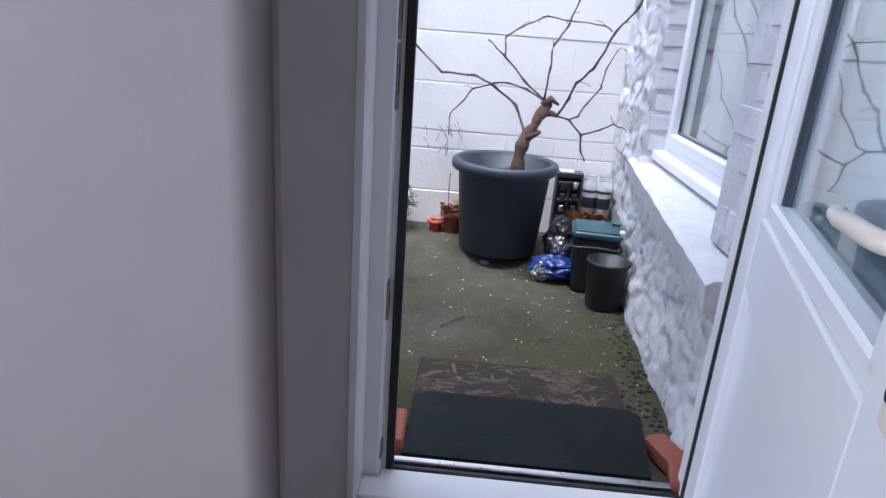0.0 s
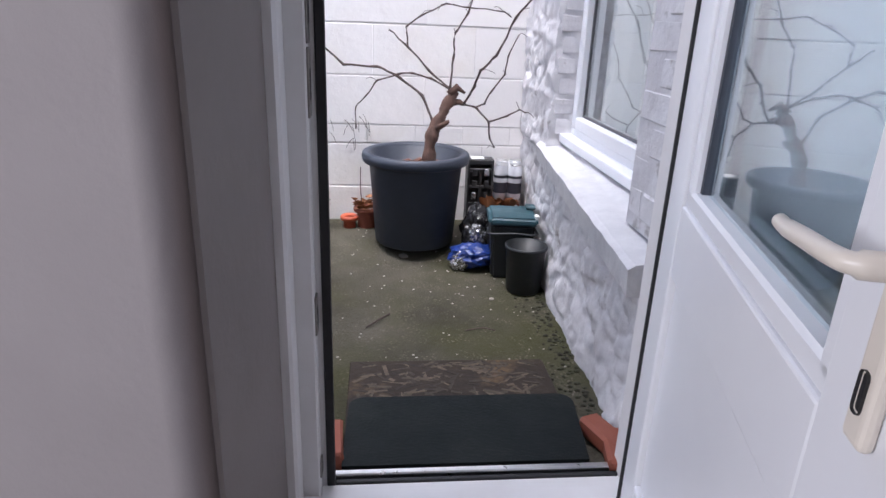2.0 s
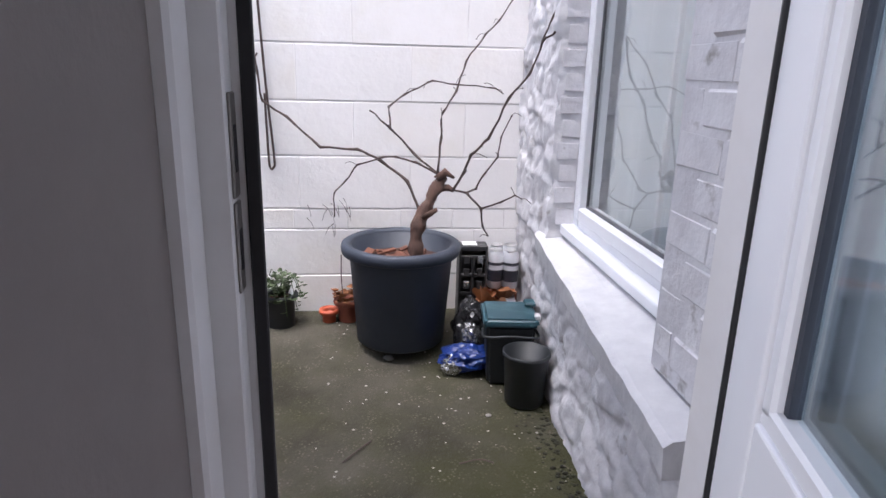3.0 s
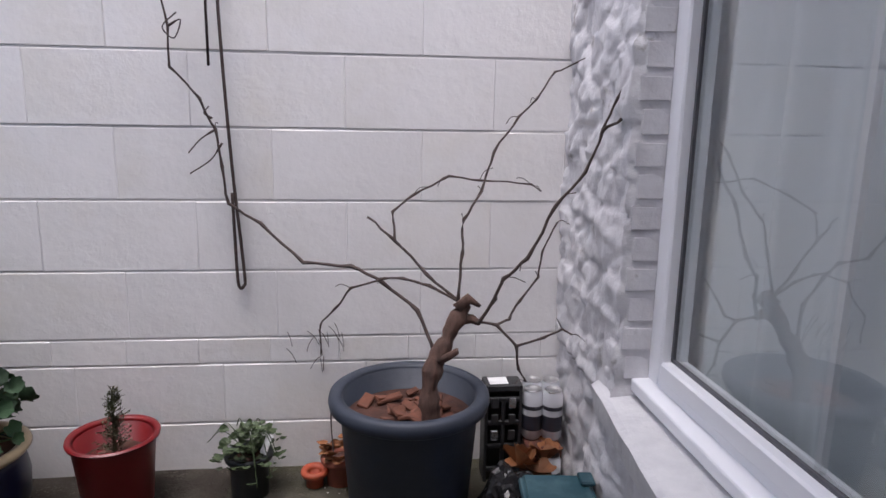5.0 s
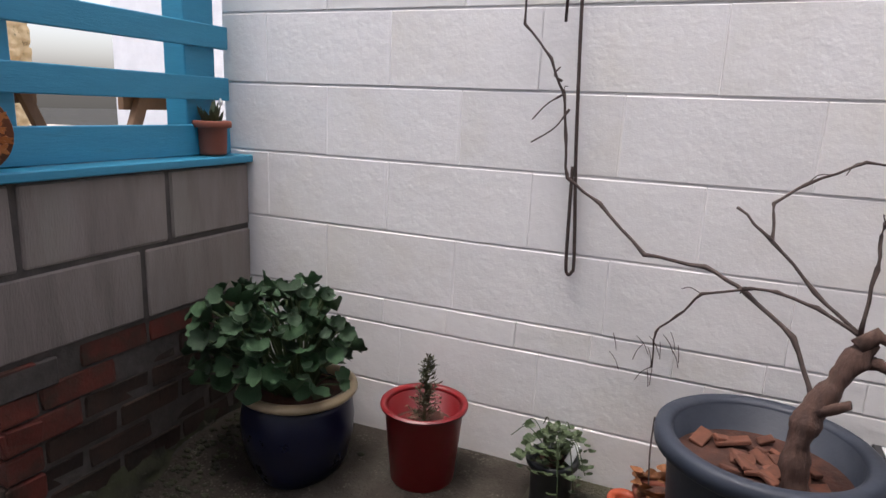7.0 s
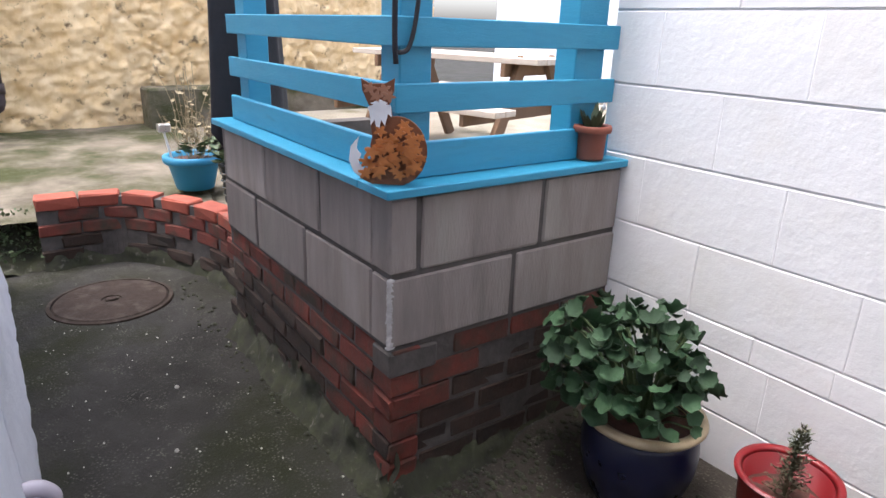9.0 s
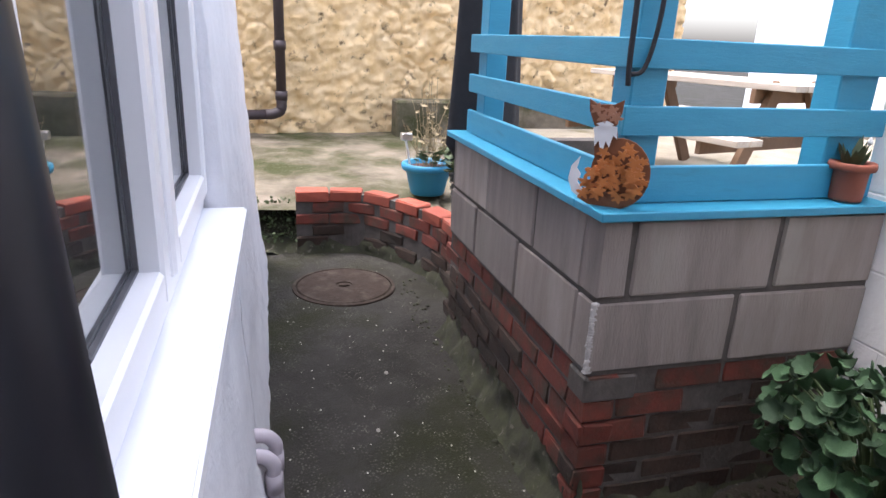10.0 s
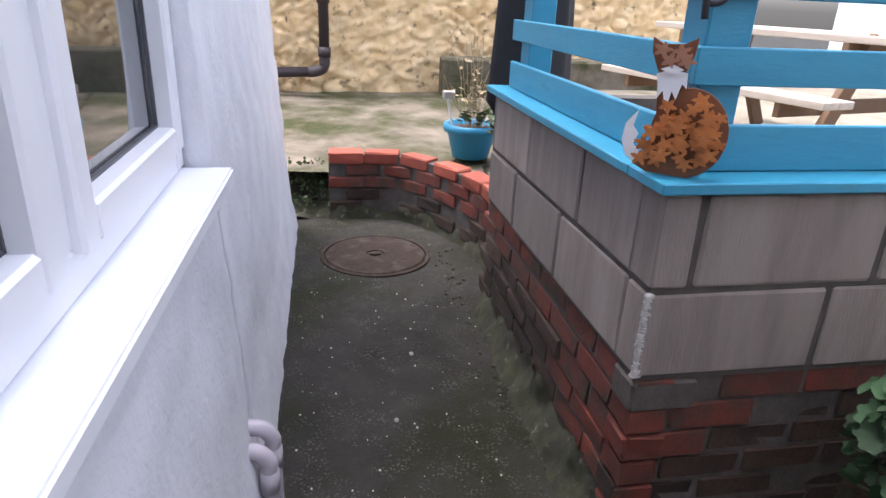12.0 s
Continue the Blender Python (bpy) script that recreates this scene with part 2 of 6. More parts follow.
def ground_mat(name, base, dark, moss, moss_at, pale):
    m = mat(name, base, dark, 2.6, 0.9, 2.2, 95, c3=moss, c3scale=1.7, c3at=moss_at, c3soft=0.09, spec=0.2, detail=10)
    nt = m.node_tree
    n, l = nt.nodes, nt.links
    b = n["Principled BSDF"]
    src = b.inputs["Base Color"].links[0].from_socket
    tc = n.new("ShaderNodeTexCoord")
    v = n.new("ShaderNodeTexVoronoi")
    v.inputs["Scale"].default_value = 95
    l.new(tc.outputs["Object"], v.inputs["Vector"])
    r = n.new("ShaderNodeMapRange")
    r.inputs[1].default_value, r.inputs[2].default_value = 0.05, 0.42
    r.inputs[3].default_value, r.inputs[4].default_value = 1.0, 0.0
    l.new(v.outputs["Distance"], r.inputs[0])
    nz = n.new("ShaderNodeTexNoise")
    nz.inputs["Scale"].default_value = 16
    nz.inputs["Detail"].default_value = 6
    l.new(tc.outputs["Object"], nz.inputs["Vector"])
    mul = n.new("ShaderNodeMath")
    mul.operation = "MULTIPLY"
    l.new(r.outputs[0], mul.inputs[0])
    pw = n.new("ShaderNodeMapRange")
    pw.inputs[1].default_value, pw.inputs[2].default_value = 0.45, 0.75
    l.new(nz.outputs["Fac"], pw.inputs[0])
    l.new(pw.outputs[0], mul.inputs[1])
    x = n.new("ShaderNodeMix")
    x.data_type = "RGBA"
    l.new(mul.outputs[0], x.inputs[0])
    l.new(src, x.inputs[6])
    x.inputs[7].default_value = (*pale, 1)
    l.new(x.outputs[2], b.inputs["Base Color"])
    return m


M_CONCRETE = ground_mat("mossy_concrete", (0.098, 0.090, 0.070), (0.036, 0.033, 0.022), (0.056, 0.055, 0.026), 0.53, (0.22, 0.20, 0.16))
M_CONCRETE2 = ground_mat("damp_concrete", (0.050, 0.047, 0.042), (0.019, 0.0175, 0.015), (0.022, 0.023, 0.011), 0.58, (0.19, 0.178, 0.15))
M_YARD = ground_mat("upper_yard_ground", (0.24, 0.205, 0.16), (0.085, 0.073, 0.052), (0.045, 0.05, 0.018), 0.54, (0.27, 0.25, 0.21))
M_DIRT = ground_mat("dirty_concrete", (0.060, 0.050, 0.040), (0.022, 0.018, 0.014), (0.10, 0.092, 0.075), 0.60, (0.2, 0.18, 0.15))
M_PAVE = ground_mat("pale_paving", (0.30, 0.265, 0.21), (0.2, 0.175, 0.13), (0.13, 0.12, 0.06), 0.66, (0.4, 0.38, 0.33))

# ---------------------------------------------------------------- mesh helpers
def part(name, bm, material, parent=None, label="", smooth=False):
    me = bpy.data.meshes.new(name)
    bmesh.ops.recalc_face_normals(bm, faces=bm.faces[:])
    bm.to_mesh(me)
    bm.free()
    for m in material if isinstance(material, (list, tuple)) else [material]:
        me.materials.append(m)
    if smooth:
        me.polygons.foreach_set("use_smooth", [True] * len(me.polygons))
    ob = new(name, me)
    if parent:
        ob.parent = parent
    if label:
        ob["label"] = label
    return ob


def empty(name, m=None, **tags):
    ob = new(name)
    ob.empty_display_size = 0.1
    if m is not None:
        ob.matrix_world = m
    return tagged(ob, **tags)


def box(x0, x1, y0, y1, z0, z1, bevel=0.0, seg=1, bm=None):
    bm = bm or bmesh.new()
    g = bmesh.ops.create_cube(bm, size=1.0)["verts"]
    for v in g:
        v.co = Vector((x0 + (v.co.x + 0.5) * (x1 - x0), y0 + (v.co.y + 0.5) * (y1 - y0), z0 + (v.co.z + 0.5) * (z1 - z0)))
    if bevel:
        es = list({e for v in g for e in v.link_edges})
        bmesh.ops.bevel(bm, geom=es, offset=bevel, segments=seg, affect="EDGES", profile=0.5)
    return bm


def grid(p0, u, v, nu, nv, fn=None, bm=None):
    """A sheet from p0 along u and v; fn(a, b, p) moves its points."""
    bm = bm or bmesh.new()
    p0, u, v = Vector(p0), Vector(u), Vector(v)
    rows = []
    for j in range(nv + 1):
        row = []
        for i in range(nu + 1):
            p = p0 + u * (i / nu) + v * (j / nv)
            row.append(bm.verts.new(fn(i / nu, j / nv, p) if fn else p))
        rows.append(row)
    for j in range(nv):
        for i in range(nu):
            bm.faces.new((rows[j][i], rows[j][i + 1], rows[j + 1][i + 1], rows[j + 1][i]))
    return bm


def lathe(profile, seg=40, bm=None, close=False, off=(0, 0, 0)):
    """Turns (radius, height) pairs about the z axis."""
    bm = bm or bmesh.new()
    o = Vector(off)
    rings = []
    for r, z in profile:
        rings.append([bm.verts.new(o + Vector((r * math.cos(2 * math.pi * k / seg), r * math.sin(2 * math.pi * k / seg), z))) for k in range(seg)])
    for a, b in zip(rings, rings[1:]):
        for k in range(seg):
            bm.faces.new((a[k], a[(k + 1) % seg], b[(k + 1) % seg], b[k]))
    if close:
        bm.faces.new(rings[0][::-1])
        bm.faces.new(rings[-1])
    return bm


def tube(points, radii, seg=8, bm=None, cap=True):
    """A tube through points; radii: one, or one a point."""
    bm = bm or bmesh.new()
    pts = [Vector(p) for p in points]
    if not isinstance(radii, (list, tuple)):
        radii = [radii] * len(pts)
    rings = []
    ref = Vector((0.13, 0.31, 0.94)).normalized()
    for i, p in enumerate(pts):
        d = (pts[min(i + 1, len(pts) - 1)] - pts[max(i - 1, 0)]).normalized()
        a = d.cross(ref)
        if a.length < 0.05:
            a = d.cross(Vector((1, 0, 0)))
        a.normalize()
        b = d.cross(a)
        rings.append([bm.verts.new(p + radii[i] * (a * math.cos(2 * math.pi * k / seg) + b * math.sin(2 * math.pi * k / seg))) for k in range(seg)])
    for r0, r1 in zip(rings, rings[1:]):
        for k in range(seg):
            bm.faces.new((r0[k], r0[(k + 1) % seg], r1[(k + 1) % seg], r1[k]))
    if cap:
        bm.faces.new(rings[0][::-1])
        bm.faces.new(rings[-1])
    return bm


def curve_points(pts, n=6):
    """Catmull-Rom points through pts."""
    p = [Vector(q) for q in pts]
    p = [p[0] * 2 - p[1]] + p + [p[-1] * 2 - p[-2]]
    out = []
    for i in range(1, len(p) - 2):
        for k in range(n):
            t = k / n
            out.append(0.5 * (2 * p[i] + (p[i + 1] - p[i - 1]) * t + (2 * p[i - 1] - 5 * p[i] + 4 * p[i + 1] - p[i + 2]) * t * t
                              + (3 * p[i] - p[i - 1] - 3 * p[i + 1] + p[i + 2]) * t ** 3))
    out.append(p[-2])
    return out


def prism(outline, y0, y1, bm=None, bevel=0.0):
    """A plate: an (x, z) outline, from y0 to y1."""
    bm = bm or bmesh.new()
    a = [bm.verts.new((x, y0, z)) for x, z in outline]
    b = [bm.verts.new((x, y1, z)) for x, z in outline]
    bm.faces.new(a)
    bm.faces.new(b[::-1])
    for i in range(len(a)):
        j = (i + 1) % len(a)
        bm.faces.new((a[i], b[i], b[j], a[j]))
    return bm


def rough(p, amp, sc, seed=0.0):
    return amp * noise.noise(Vector(p) * sc + Vector((seed, seed * 2, 3 * seed)))


def rough_slab(p0, u, v, out, depth, nu, nv, amp, sc, extra=None):
    """A thick wall whose face is the sheet p0, u, v, uneven by amp along out."""
    bm = bmesh.new()
    out = Vector(out).normalized()

    def fn(a, b, p):
        k = 1.0
        q = p + out * (rough(p, amp, sc) + rough(p, amp * 0.5, sc * 2.3, 5) + rough(p, amp * 0.25, sc * 6, 9)) * k
        return q + out * (extra(a, b, p) if extra else 0.0)
    grid(p0, u, v, nu, nv, fn, bm)
    bm.verts.ensure_lookup_table()
    w = nu + 1
    ring = [bm.verts[i] for i in range(w)] + [bm.verts[j * w + nu] for j in range(1, nv + 1)] \
        + [bm.verts[nv * w + i] for i in range(nu - 1, -1, -1)] + [bm.verts[j * w] for j in range(nv - 1, 0, -1)]
    back = []
    n = out.normalized()
    base = Vector(p0).dot(n) - depth
    for r in ring:
        back.append(bm.verts.new(r.co - n * (r.co.dot(n) - base)))
    for i in range(len(ring)):
        j = (i + 1) % len(ring)
        bm.faces.new((ring[i], ring[j], back[j], back[i]))
    bm.faces.new(back)
    return bm


def piece_mesh(name, sx, sy, sz, material, bevel=0.004, jitter=0.0, seed=0):
    """Shared mesh of a block or brick, its middle at the origin."""
    bm = box(-sx / 2, sx / 2, -sy / 2, sy / 2, -sz / 2, sz / 2, bevel)
    rnd = random.Random(seed)
    if jitter:
        for v in bm.verts:
            v.co += Vector([rnd.uniform(-jitter, jitter) for _ in range(3)])
    bmesh.ops.recalc_face_normals(bm, faces=bm.faces[:])
    me = bpy.data.meshes.new(name)
    bm.to_mesh(me)
    bm.free()
    me.materials.append(material)
    return me


def piece(name, me, parent, m):
    ob = new(name, me)
    ob.parent = parent
    ob.matrix_basis = m
    return ob

# ---------------------------------------------------------------- structure
def structure(ob, label, category):
    return tagged(ob, label=label, category=category, kind="structure")


def plan_prism(outline, z0, z1, bm=None):
    bm = bm or bmesh.new()
    a = [bm.verts.new((x, y, z0)) for x, y in outline]
    b = [bm.verts.new((x, y, z1)) for x, y in outline]
    bm.faces.new(a[::-1])
    bm.faces.new(b)
    for i in range(len(a)):
        j = (i + 1) % len(a)
        bm.faces.new((a[i], a[j], b[j], b[i]))
    return bm


YW = 3.1            # face of the painted block wall
XP, YP = -1.305, 2.21   # corner of the block planter


def floor_z(x, y):
    k = min(1, max(0, (y - 2.58) / 0.26))
    return 0.058 * k * k * (3 - 2 * k) - 0.03 * min(1, max(0, (-x - 0.4) / 1.2)) + rough((x, y, 0), 0.008, 2.2) + rough((x, y, 0), 0.003, 9)


# ground of the yard: one sheet that goes on past the walls
bm = bmesh.new()
xs = [-40, -20, -10, -6] + [-4.6 + 0.06 * i for i in range(100)] + [1.6, 4, 10, 20, 40]
ys = [-40, -15, -4, 0, 1.0] + [1.12 + 0.06 * i for i in range(36)] + [3.4, 5, 10, 20, 40]
vv = [[bm.verts.new((x, y, floor_z(x, y))) for x in xs] for y in ys]
for j in range(len(ys) - 1):
    for i in range(len(xs) - 1):
        f = bm.faces.new((vv[j][i], vv[j][i + 1], vv[j + 1][i + 1], vv[j + 1][i]))
        f.material_index = 1 if xs[i] < -1.33 else (2 if xs[i] < -0.25 else 0)
structure(part("ground", bm, [M_CONCRETE, M_CONCRETE2, M_DIRT], smooth=True), "worn mossy concrete yard floor between white walls", "ground")

# white painted block wall
wall_n = structure(part("wall_north", box(-1.40, 1.3, YW + 0.0032, YW + 0.22, -0.1, 1.95), M_JOINT_WHITE),
                   "white painted concrete block garden wall", "wall")

# house wall with its window, slightly battered
def batter(a, b, p):
    return -0.055 * p.z + (0.02 * max(0, 0.25 - p.z) / 0.25)


WX0, WX1, WZ0, WZ1 = -1.62, -0.33, 0.89, 2.1


def house_piece(name, x0, x1, z0, z1):
    nu, nv = max(4, int((x1 - x0) / 0.035)), max(4, int((z1 - z0) / 0.035))
    ob = part(name, rough_slab((x0, 1.35, z0), (x1 - x0, 0, 0), (0, 0, z1 - z0), (0, 1, 0), 0.12, nu, nv, 0.008, 8, batter), M_HOUSE_WHITE, smooth=True)
    return structure(ob, "white masonry-painted rough house wall", "wall")


house_piece("wall_house_1", -3.78, WX0, -0.08, 4.9)
house_piece("wall_house_2", WX0, WX1, -0.08, WZ0 - 0.03)
house_piece("wall_house_3", WX0, WX1, WZ1, 4.9)
house_piece("wall_house_4", WX1, -0.04, -0.08, 4.9)
house_piece("wall_house_5", -0.04, 0.80, 2.12, 4.9)
structure(part("wall_house_end", box(-3.77, -3.6, -4.0, 1.05, -0.1, 4.9), M_HOUSE_WHITE), "white painted house end wall", "wall")

# kitchen: plastered walls round the door and the room behind
arc = [(-0.03 - 0.05 + 0.05 * math.sin(a), 0.82 + 0.05 - 0.05 * math.cos(a)) for a in [k * math.pi / 64 for k in range(33)]]
structure(part("wall_kitchen_1", plan_prism([(-2.5, 0.82)] + arc + [(0.0, 1.16), (0.0, 1.222), (-0.3, 1.222), (-0.3, 1.19), (-2.5, 1.19)], -0.05, 2.45), M_PLASTER, smooth=False),
          "smooth grey-mauve plastered wall beside the back door", "wall")
structure(part("wall_kitchen_2", plan_prism([(0.80, 0.82), (1.7, 0.82), (1.7, 1.222), (0.775, 1.222), (0.775, 1.16)], -0.05, 2.45), M_PLASTER), "plastered wall behind the open door", "wall")
structure(part("wall_kitchen_3", box(-0.03, 0.80, 0.83, 1.222, 2.14, 2.45), M_PLASTER), "plastered lintel above the door", "wall")
bm = box(-2.62, -2.5, -2.1, -1.4, -0.05, 2.45)
box(-2.62, -2.5, -0.2, 1.2, -0.05, 2.45, bm=bm)
box(-2.62, -2.5, -1.4, -0.2, -0.05, 0.95, bm=bm)
box(-2.62, -2.5, -1.4, -0.2, 2.05, 2.45, bm=bm)
structure(part("wall_kitchen_4", bm, M_PLASTER), "plain plastered kitchen wall with an added window opening", "wall")
structure(part("wall_kitchen_5", box(1.7, 1.82, -2.1, 1.2, -0.05, 2.45), M_PLASTER), "plain plastered kitchen wall", "wall")
structure(part("wall_kitchen_6", box(-2.5, 1.7, -2.1, -1.98, -0.05, 2.45), M_PLASTER), "plain plastered kitchen wall", "wall")
structure(part("wall_reveal", plan_prism([(-0.026, 0.835), (-0.024, 0.825), (-0.018, 0.83), (0.008, 1.149), (-0.002, 1.149)], -0.04, 2.13), M_TAUPE), "taupe door reveal, darker than the plaster beside it", "wall")
structure(part("ceiling", box(-2.62, 1.82, -2.1, 1.22, 2.45, 2.6), M_PLASTER), "plain pale ceiling", "ceiling")
structure(part("floor", box(-2.62, 1.82, -2.1, 1.14, -0.02, 0.012), M_KFLOOR), "brown vinyl kitchen floor", "floor")

# annex on the right with whitewashed rubble wall
def annex_x(y):
    return 0.785 + 0.035 * (y - 1.3)


ASK = Vector((0.035, 1.0, 0.0))


def annex_piece(name, y0, y1, z0, z1, amp=0.026, extra=None, deep=0.16, sc=5.5):
    nu, nv = max(3, int((y1 - y0) / 0.011)), max(3, int((z1 - z0) / 0.011))
    p0 = (annex_x(y1), y1, z0)
    ob = part(name, rough_slab(p0, ASK * (y0 - y1), (0, 0, z1 - z0), (-1, 0.035, 0), deep, nu, nv, amp, sc, extra), M_STONE_WHITE, smooth=True)
    return structure(ob, "whitewashed rubble stone wall of the annex", "wall")


def stones(a, b, p):
    """Rough faces of rubble stones under the whitewash."""
    q = Vector((p.x, p.y, p.z * 1.7)) + Vector((0, rough(p, 0.04, 7), rough(p, 0.04, 7, 5)))
    d, pts = noise.voronoi(q * 7.0)
    tiltz = noise.noise(pts[0] * 3.1) * 0.5
    return 0.009 * (min(1.0, (d[1] - d[0]) * 7) - 0.6) + 0.11 * tiltz * (q - pts[0] / 7.0).z + 0.010 * noise.noise(pts[0]) + rough(p, 0.005, 24) + rough(p, 0.0025, 60)


RY0, RY1, RZ0, RZ1 = 1.59, 2.535, 0.50, 1.95
annex_piece("wall_annex_1", 1.30, 3.12, -0.08, RZ0, amp=0.014, extra=lambda a, b, p: stones(a, b, p) + 0.02 * max(0, 0.2 - p.z) / 0.2 - 0.012)
annex_piece("wall_annex_2", RY1, 3.12, RZ0, 2.4, amp=0.012, sc=9, extra=stones)
annex_piece("wall_annex_3", RY0, RY1, RZ1, 2.4)
annex_piece("wall_annex_4", 1.30, RY0, RZ1, 2.4, amp=0.008)
structure(part("wall_annex_5", box(0.95, 1.15, 1.22, 3.4, -0.1, 0.55), M_STONE_WHITE), "inner leaf of the annex wall", "wall")
# unseen room surfaces, their dimness painted as a near-black colour
structure(part("wall_annex_6", box(1.9, 2.0, 1.0, 3.6, -0.1, 2.4), M_UNLIT), "near-black room wall behind the net curtain, dimness painted in", "wall")
structure(part("annex_ceiling", box(0.95, 2.0, 1.0, 3.6, 2.4, 2.5), M_UNLIT), "near-black room ceiling, dimness painted in", "ceiling")
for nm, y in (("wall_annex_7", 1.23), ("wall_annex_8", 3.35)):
    structure(part(nm, box(0.97, 1.9, y, y + 0.06, -0.1, 2.4), M_UNLIT), "near-black room wall, dimness painted in", "wall")

# upper yard beyond the curved brick wall, and the terrace behind the planter
def upper_z(x, y):
    return 0.25 + 0.012 * max(0, -4 - x) + rough((x, y, 1), 0.03, 0.9) + rough((x, y, 1), 0.012, 3.5)


def arc_pt(t, off=0.0):
    """The curved wall's face line, from its free end (t=0) to the planter (t=1)."""
    pts = curve_points([(-3.93, 1.56, 0), (-3.86, 1.98, 0), (-3.42, 2.27, 0), (-2.95, 2.33, 0), (-2.55, 2.22, 0)], 12)
    f = t * (len(pts) - 1)
    i = min(int(f), len(pts) - 2)
    p = pts[i].lerp(pts[i + 1], f - i)
    d = (pts[i + 1] - pts[i]).normalized()
    return p + Vector((-d.y, d.x, 0)) * off, math.atan2(d.y, d.x)


bm = bmesh.new()
front = [arc_pt(k / 24, 0.05)[0] for k in range(25)]
nx = 40
rows = []
edge = [Vector((-4.1, 1.0 - 0.6 * k, 0)) for k in range(6, 0, -1)] + [Vector((-4.02, 1.2, 0))] + front + [Vector((-2.5, 2.35, 0))]
for e in edge:
    row = []
    for k in range(nx + 1):
        s = (k / nx) ** 1.4
        x, y = e.x + (-9.0 - e.x) * s, e.y + ((e.y - 1.8) * 2.4) * s
        row.append(bm.verts.new((x, y, upper_z(x, y))))
    rows.append(row)
for a, b in zip(rows, rows[1:]):
    for k in range(nx):
        bm.faces.new((a[k], a[k + 1], b[k + 1], b[k]))
structure(part("upper_yard", bm, M_YARD, smooth=True), "pale worn mossy earth yard above the brick edging", "ground")
structure(part("terrace", plan_prism([(-2.60, 2.34), (-1.43, 2.34), (-1.43, 9.0), (-7.5, 9.0), (-7.5, 3.9)], 0.1, 0.40), M_PAVE), "pale stone terrace behind the planter", "ground")
bm = grid((-3.93, 1.24, -0.04), (-0.28, 0.0, 0.27), (0.02, 0.38, 0), 20, 24, lambda a, b, p: p + Vector((0.05 * rough(p, 1, 5), 0, rough(p, 0.06, 9))))
tagged(part("broken_bank", bm, M_EARTH, smooth=True), label="broken dark concrete bank beside the house wall", category="bank", kind="stuff")
rnd = random.Random(51)
bm = bmesh.new()
for k in range(260):
    u = rnd.random()
    c = Vector((-3.95 - 0.24 * u + rnd.uniform(-0.03, 0.03), rnd.uniform(1.27, 1.56), 0.02 + 0.22 * u + rnd.uniform(0, 0.04)))
    d = Vector((rnd.uniform(-1, 1), rnd.uniform(-1, 1), rnd.uniform(-0.2, 1))).normalized() * rnd.uniform(0.015, 0.04)
    e = d.cross(Vector((rnd.uniform(-1, 1), rnd.uniform(-1, 1), 0.3))).normalized() * d.length * 0.35
    bm.faces.new([bm.verts.new(q) for q in (c, c + d * 0.5 + e, c + d, c + d * 0.5 - e)])
tagged(part("weeds", bm, M_LEAF2), label="small green weeds on the broken bank", category="weeds", kind="stuff")

# far rubble wall
def cells(p, sc):
    d, _ = noise.voronoi(Vector(p) * sc)
    return min(1.0, (d[1] - d[0]) * 5.5)


def far_extra(a, b, p):
    q = Vector((p.x, p.y * 1.0, p.z * 1.35)) + Vector((0, rough(p, 0.12, 2.5), rough(p, 0.1, 2.5, 7)))
    patch = 1.0 if noise.noise(Vector(p) * 0.55 + Vector((3, 8, 1))) < 0.12 else 0.35
    return 0.05 * patch * (cells(q, 4.2) - 0.5) + 0.022 * (cells(q * 1.0, 9.0) - 0.5) + rough(p, 0.05, 1.2)


bm = rough_slab((-6.85, -3.0, 0.1), (-0.5, 9.5, 0), (0, 0, 3.4), (1, 0.05, 0), 0.5, 380, 140, 0.03, 7, far_extra)
structure(part("wall_far", bm, M_FARSTONE, smooth=True), "tall ochre limewashed rubble stone wall across the yard", "wall")
# white backdrop added where only bright glare shows beyond the table
structure(part("wall_far_2", box(-9.0, -1.5, 9.0, 9.3, 0.2, 3.6), M_HOUSE_WHITE), "white wall added at the end of the terrace for the bright glare there", "wall")

# slab joint across the path
bm = bmesh.new()
n = 40
for k in range(n):
    for o in (0,):
        y0, y1 = 1.40 + 0.82 * k / n, 1.40 + 0.82 * (k + 1) / n
        x0, x1 = -1.335 + rough((0, y0, 0), 0.012, 9), -1.335 + rough((0, y1, 0), 0.012, 9)
        w0, w1 = 0.007 + 0.006 * noise.noise(Vector((3, y0 * 14, 0))), 0.007 + 0.006 * noise.noise(Vector((3, y1 * 14, 0)))
        q = [bm.verts.new((x, y, floor_z(x, y) + 0.004)) for x, y in ((x0 - w0, y0), (x0 + w0, y0), (x1 + w1, y1), (x1 - w1, y1))]
        bm.faces.new(q)
structure(part("slab_joint", bm, M_EARTH), "dark mossy joint between two concrete slabs", "joint")

# ---------------------------------------------------------------- back door
JX0, JX1 = 0.085, 0.70
door_frame = empty("door_frame", kind="structure", label="white upvc back door frame with black seal", category="door frame")
bm = box(-0.055, 0.028, 1.15, 1.222, 0.0, 2.13, 0.006)
box(-0.055, 0.062, 1.222, 1.262, 0.0, 2.13, 0.003, bm=bm)
box(-0.055, JX0, 1.262, 1.30, 0.0, 2.13, 0.003, bm=bm)
part("jamb", bm, M_UPVC_SHADE, door_frame)
bm = box(0.735, 0.80, 1.15, 1.222, 0.0, 2.13, 0.006)
box(JX1 + 0.02, 0.80, 1.222, 1.30, 0.0, 2.13, 0.003, bm=bm)
part("jamb", bm, M_UPVC_SHADE, door_frame)
part("head", box(-0.05, 0.80, 1.15, 1.30, 2.07, 2.13, 0.003), M_UPVC_SHADE, door_frame)
